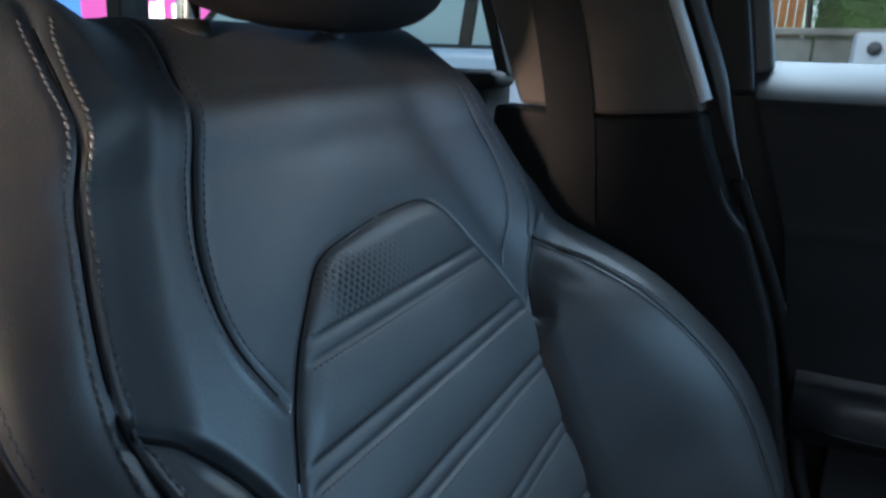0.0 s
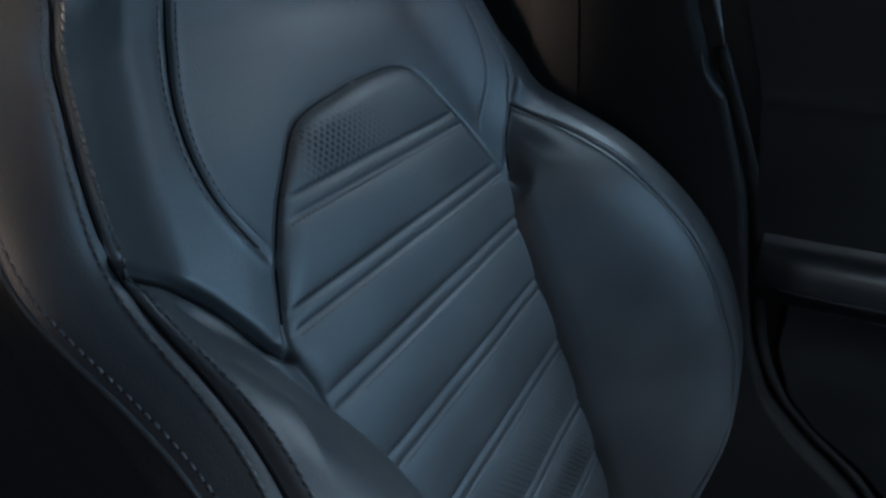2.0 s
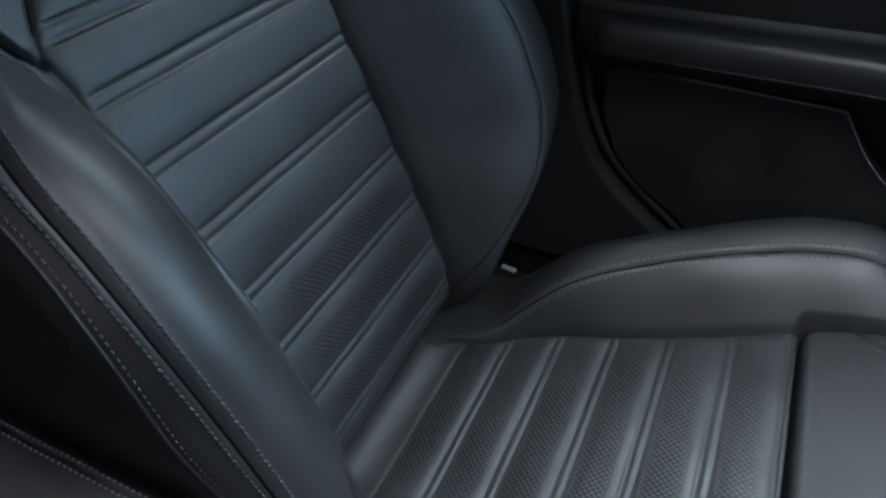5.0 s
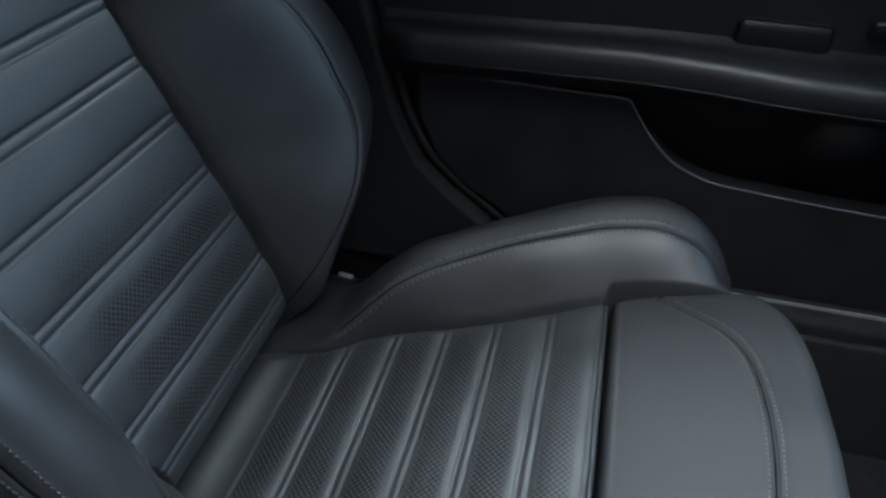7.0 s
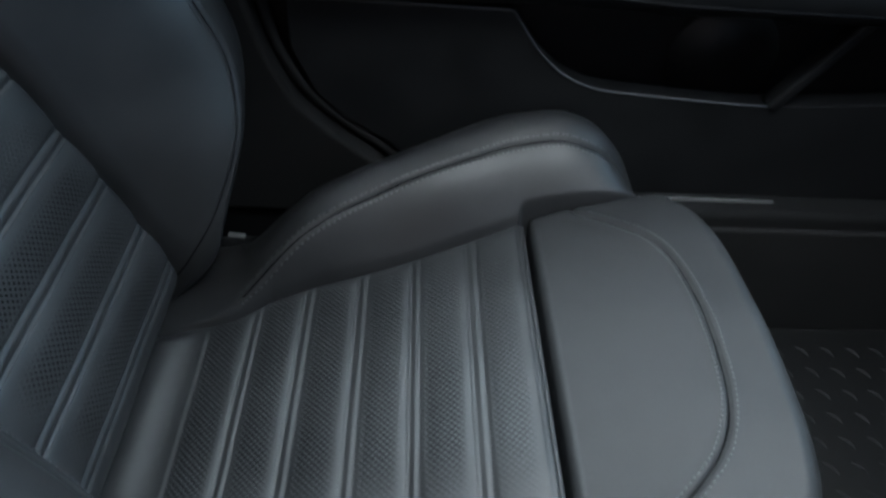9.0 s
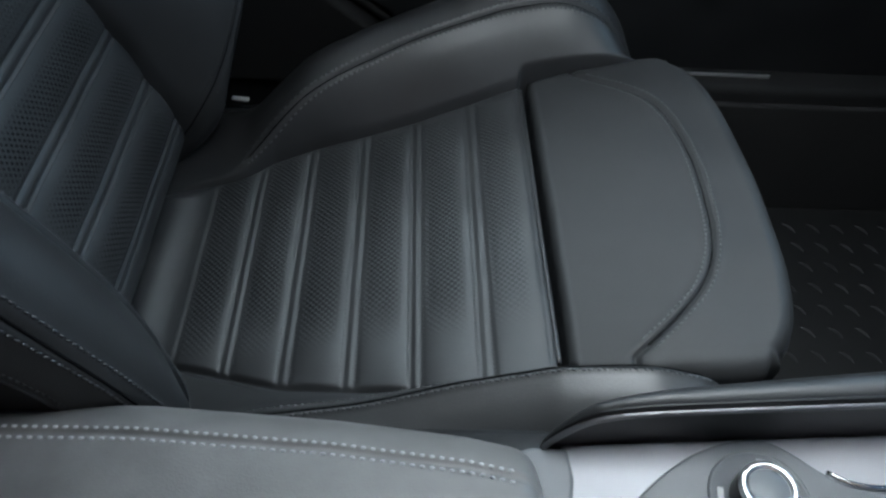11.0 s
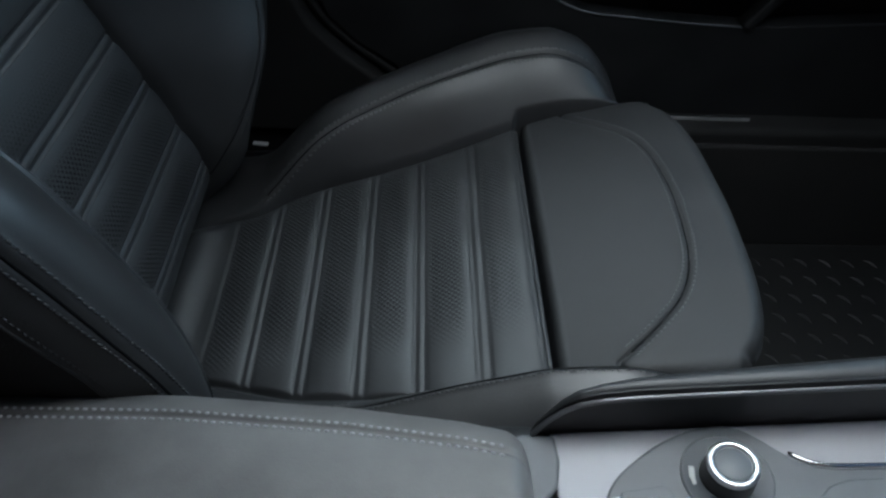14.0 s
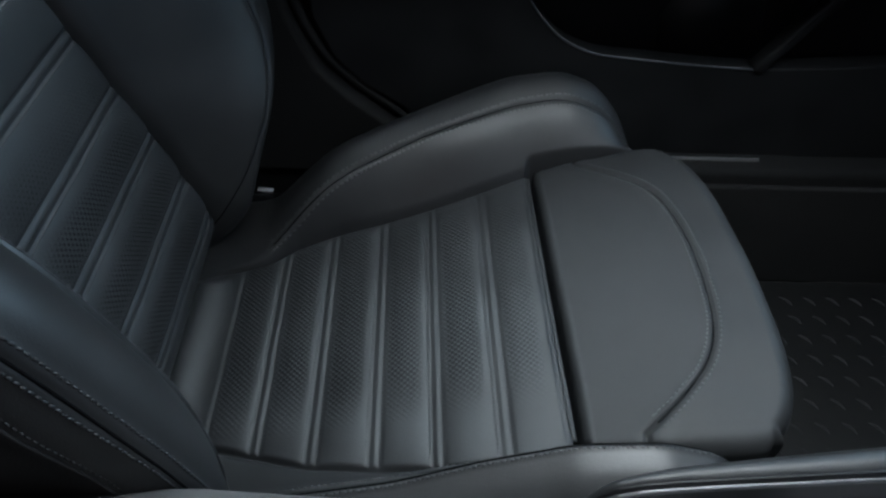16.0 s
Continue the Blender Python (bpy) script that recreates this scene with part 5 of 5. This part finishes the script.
# ---- centre armrest ----
arm = thing("centre_armrest", "slate grey leather centre armrest lid with double stitching", "armrest", (0.0, -0.33, 0.365))
lx = np.r_[np.linspace(-0.36, 0.243, 90), np.linspace(0.2455, 0.271, 24)]
asec = smooth_curve([(0.0, 0.0, 0), (0.0, 0.012, 0), (0.001, 0.022, 0), (0.004, 0.030, 0), (0.010, 0.037, 0), (0.020, 0.0445, 0), (0.030, 0.0475, 0), (0.060, 0.0505, 0), (0.105, 0.0515, 0), (0.150, 0.050, 0), (0.175, 0.046, 0), (0.188, 0.032, 0), (0.190, 0.0, 0)], 0.0016)[:, :2]
nose = np.sqrt(np.clip(1 - np.clip((lx - 0.252) / 0.019, 0, 1) ** 2.4, 0, 1))
fy = np.interp(lx, [-0.36, 0.06, 0.16, 0.23, 0.277], [-0.2190, -0.2230, -0.2305, -0.2395, -0.250])
PM = np.stack([np.tile(lx[:, None], (1, len(asec))), fy[:, None] - asec[None, :, 0] - (1 - nose[:, None]) * 0.012 * np.cos(np.clip(asec[None, :, 0] / 0.19, 0, 1) * np.pi), 0.3915 + asec[None, :, 1] * (0.25 + 0.75 * nose[:, None])], -1)
d1 = np.minimum(np.abs(asec[:, 0] - 0.0275), 9)
PM[..., 2] -= 0.0022 * np.exp(-(d1 / 0.0016) ** 2)[None] * nose[:, None]
grid_part("armrest_lid", PM, np.ones((len(lx) - 1, len(asec) - 1), bool), GREY_LEATHER, arm, "padded slate grey leather lid", flip=True)
mesh_ob("armrest_nose", PM[-1], [tuple(range(len(asec)))], GREY_LEATHER, arm, "", False)
sx = np.arange(-0.20, 0.255, 0.0050)
for off_ in (0.0240, 0.0310):
    c_ = int(np.argmin(np.abs(asec[:, 0] - off_) + (asec[:, 1] < 0.03)))
    P = np.stack([sx, np.interp(sx, lx, PM[:, c_, 1]), np.interp(sx, lx, PM[:, c_, 2]) + 0.0002], 1)
    stitches("armrest_stitching", P, np.tile([0, 0.1, 0.995], (len(P), 1)), arm, 0.0027, 0.0009, "pale grey double stitching", PALE_THREAD, False)
part("armrest_base", box_bm(-0.36, 0.265, -0.405, -0.232, 0.36, 0.379, 0.004), DARK_PLASTIC, arm, "dark plastic base of the lid", True)

# ---- outside ----
ground = mesh_ob("ground", [(-400, -400, -0.25), (400, -400, -0.25), (400, 400, -0.25), (-400, 400, -0.25)], [(0, 1, 2, 3)], ASPHALT, None, "", False)
tagged(ground, "grey asphalt car park", "ground", kind="structure")

wall = thing("garden_wall", "low weathered stone garden wall", "garden wall", (0, 6.0, -0.25))
rng = random.Random(4)
for course in range(6):
    x = -0.30 - 0.0 * rng.random()
    while x < 7:
        w_ = 0.25 + 0.3 * rng.random()
        part("stone", box_bm(x, x + w_ - 0.012, 6.0 - 0.02 * rng.random(), 6.25, -0.25 + 0.2 * course, -0.25 + 0.2 * course + 0.188, 0.012, 1), STONE, wall)
        x += w_
part("coping", box_bm(-0.31, 7, 5.94, 6.31, 0.952, 1.01, 0.015), STONE, wall, "flat stone coping")

hedge = thing("hedge", "dense green clipped hedge behind the wall", "hedge", (2, 7.0, -0.25))
V, F = [], []
for _ in range(26000):
    x, y, z = rng.uniform(-0.08, 6), rng.gauss(6.9, 0.13), rng.uniform(0.7, 2.6) + 0.15 * math.sin(rng.uniform(0, 6))
    a, t_, s_ = rng.uniform(0, 6.28), rng.uniform(-0.9, 0.9), rng.uniform(0.014, 0.034)
    u_ = Vector((math.cos(a) * math.cos(t_), math.sin(a) * math.cos(t_), math.sin(t_))) * s_
    v_ = u_.orthogonal().normalized() * s_ * 0.45
    k = len(V)
    c = Vector((x, y, z))
    V += [c - u_, c + v_, c + u_, c - v_]
    F.append((k, k + 1, k + 2, k + 3))
core = bmesh.new()
bmesh.ops.create_cube(core, size=1.0)
bmesh.ops.subdivide_edges(core, edges=core.edges[:], cuts=14, use_grid_fill=True)
for v in core.verts:
    q_ = Vector((v.co.x * 6.0 + 2.97, v.co.y * 0.30 + 6.98, v.co.z * 2.0 + 1.6))
    v.co = q_ + noise.noise_vector(q_ * 2.3) * 0.12
part("hedge_core", core, LEAF, hedge, "shaded inside of the hedge")
leaves = mesh_ob("leaves", V, F, LEAF, hedge, "small green leaves", False)
leaves["kind"] = "stuff"
for i in range(9):
    x = -0.1 + 0.7 * i
    tube("stem", [(x, 6.9, -0.25), (x + 0.03, 6.92, 0.9), (x - 0.04, 6.88, 1.8), (x + 0.05, 6.9, 3.0)], 0.03, TWIG, hedge, "", 6)

gate = thing("wooden_gate", "orange stained boarded wooden gate", "gate", (-0.5, 6.1, -0.25))
for i in range(5):
    part("board", box_bm(-0.42 + 0.062 * i, -0.365 + 0.062 * i, 6.08, 6.11, -0.2, 2.2, 0.004), ORANGE_WOOD, gate)
for z in (0.2, 1.9):
    part("rail", box_bm(-0.42, -0.12, 6.11, 6.15, z, z + 0.09, 0.004), ORANGE_WOOD, gate)

van = thing("white_van", "white parked van in front of the gate", "van", (-1.9, 7.5, -0.25))
part("body", prism_bm([(-3.2, 0.05), (-0.58, 0.05), (-0.54, 0.6), (-0.60, 1.15), (-0.8, 1.7), (-3.2, 1.75)], "y", 7.0, 8.6, 0.08, 3), WHITE_PAINT, van, "white painted van body", True)
part("side_window", box_bm(-1.6, -0.95, 6.985, 7.01, 0.95, 1.5, 0.01), DARK_GLAZING, van, "dark side window")
for x in (-3.0, -1.25):
    bm = bmesh.new()
    bmesh.ops.create_cone(bm, cap_ends=True, segments=24, radius1=0.33, radius2=0.33, depth=0.22, matrix=Matrix.Translation((x, 7.05, 0.08)) @ Matrix.Rotation(radians(90), 4, "X"))
    part("wheel", bm, RUBBER, van, "black tyre", True)

cabinet = thing("utility_cabinet", "small white street utility cabinet", "utility cabinet", (0.27, 3.6, -0.25))
part("cabinet_body", box_bm(0.16, 0.66, 3.5, 3.8, -0.25, 0.93, 0.02), WHITE_PAINT, cabinet, "white painted cabinet", True)
part("cabinet_plinth", box_bm(0.14, 0.68, 3.48, 3.82, -0.25, -0.12, 0.01), STONE, cabinet, "concrete plinth")
for x in (0.24, 0.34, 0.44):
    bm = bmesh.new()
    bmesh.ops.create_cone(bm, cap_ends=True, segments=16, radius1=0.03, radius2=0.03, depth=0.02, matrix=Matrix.Translation((x, 3.495, 0.86)) @ Matrix.Rotation(radians(90), 4, "X"))
    part("vent_cap", bm, GREY_PLASTIC, cabinet, "", True)


def house(name, label, x0, x1, y0, y1, top, wallmat, floors, bays, face):
    """A plain building whose windows are set into the side that faces the car."""
    h = thing(name, label, "building", ((x0 + x1) / 2, (y0 + y1) / 2, -0.25))
    part("wall", box_bm(x0, x1, y0, y1, -0.25, top), wallmat, h)
    part("roof", prism_bm([(y0 - 0.3, top), (y1 + 0.3, top), ((y0 + y1) / 2, top + 2.0)], "x", x0 - 0.3, x1 + 0.3), STONE, h, "grey pitched roof")
    for f_ in range(floors):
        for b_ in range(bays):
            z = 0.7 + 2.7 * f_
            if face == "y":
                xa = x0 + (x1 - x0) * (b_ + 0.28) / bays
                xb = x0 + (x1 - x0) * (b_ + 0.72) / bays
                part("window_frame", box_bm(xa - 0.07, xb + 0.07, y0 - 0.05, y0 + 0.02, z - 0.07, z + 1.37, 0.01), WHITE_PAINT, h, "white window frame")
                part("window", box_bm(xa, xb, y0 - 0.06, y0 - 0.045, z, z + 1.3), DARK_GLAZING, h, "dark window pane")
                part("sill", box_bm(xa - 0.12, xb + 0.12, y0 - 0.16, y0, z - 0.14, z - 0.07, 0.01), STONE, h)
            else:
                ya = y0 + (y1 - y0) * (b_ + 0.28) / bays
                yb = y0 + (y1 - y0) * (b_ + 0.72) / bays
                part("window_frame", box_bm(x1 - 0.02, x1 + 0.05, ya - 0.07, yb + 0.07, z - 0.07, z + 1.37, 0.01), WHITE_PAINT, h, "white window frame")
                part("window", box_bm(x1 + 0.045, x1 + 0.06, ya, yb, z, z + 1.3), DARK_GLAZING, h, "dark window pane")
    return h


def parked_car():
    """A pale hatchback standing beside the car, side on."""
    h = thing("parked_car", "pale blue parked car with clear side windows", "car", (-2.9, 4.0, -0.25))
    part("body", prism_bm([(-5.0, 0.0), (-4.95, 0.45), (-4.6, 0.72), (-3.9, 0.79), (-1.1, 0.81), (-0.85, 0.62), (-0.82, 0.05), (-1.0, -0.05), (-4.8, -0.05)], "y", 3.2, 4.9, 0.06, 4), PALE_BLUE, h, "pale blue painted body", True)
    part("roof", prism_bm([(-3.35, 1.20), (-3.0, 1.29), (-1.6, 1.27), (-1.25, 1.18), (-1.3, 1.15), (-3.3, 1.16)], "y", 3.34, 4.76, 0.02, 3), PALE_BLUE, h, "pale blue roof", True)
    for a, b, c, d in ((-3.90, -3.83, -3.35, -3.28), (-2.50, -2.40, -2.50, -2.40), (-1.78, -1.70, -1.72, -1.64), (-1.20, -1.10, -1.36, -1.26)):
        for y in (3.28, 4.72):
            part("window_pillar", prism_bm([(a, 0.78), (b, 0.78), (d, 1.19), (c, 1.19)], "y", y, y + 0.05, 0.006), DARK_PLASTIC, h, "dark window pillar")
    for y in (3.26, 4.74):
        part("window_sill", box_bm(-3.85, -1.12, y, y + 0.03, 0.795, 0.825, 0.006), DARK_PLASTIC, h, "dark strip under the windows", True)
        for a, b, c, d in ((-3.83, -2.50, -3.28, -2.50), (-2.40, -1.78, -2.40, -1.72), (-1.70, -1.20, -1.64, -1.36)):
            part("window", prism_bm([(a, 0.80), (b, 0.80), (d, 1.18), (c, 1.18)], "y", y + 0.03, y + 0.034), PALE_GLAZING, h, "pale reflecting side window")
    for x in (-4.2, -1.75):
        for y in (3.28, 4.82):
            bm = bmesh.new()
            bmesh.ops.create_cone(bm, cap_ends=True, segments=28, radius1=0.31, radius2=0.31, depth=0.2, matrix=Matrix.Translation((x, y, 0.06)) @ Matrix.Rotation(radians(90), 4, "X"))
            part("wheel", bm, RUBBER, h, "black tyre", True)


PALE_GLAZING = mat("pale_glazing", (0.30, 0.46, 0.50), 0.08, 0.0, 0.8)
PALE_BLUE = grain(mat("pale_blue_paint", (0.50, 0.60, 0.70)), (0.50, 0.60, 0.70), fine=300, coarse=2, depth=0.03, vary=0.05, rough=(0.25, 0.35), cells=False)[0]
parked_car()
house("pale_house", "pale rendered house across the car park", -12.6, -4.2, 13, 19, 5.2, RENDERED, 2, 5, "y")
house("shop_building", "pale shop building with lit signs", -34, -24, 4, 34, 6.5, RENDERED, 2, 7, "x")
sign = thing("shop_sign", "long lit shop sign in blue and pink", "shop sign", (-23.8, 13, 2.5))
part("blue_panel", box_bm(-23.94, -23.8, 7.5, 17.2, 1.0, 4.0, 0.02), BLUE_GLOW, sign, "lit blue sign panel")
part("pink_panel", box_bm(-23.94, -23.8, 17.25, 25.0, 1.0, 4.0, 0.02), PINK_GLOW, sign, "lit pink sign panel")
for i in range(9):
    if i == 5:
        continue
    y = 19.2 + 0.36 * i
    part("letter_bar", box_bm(-23.80, -23.74, y, y + 0.26, 1.3, 2.0 + 0.25 * (i % 3 == 1), 0.02), SIGN_GLOW, sign, "plain lit bar")
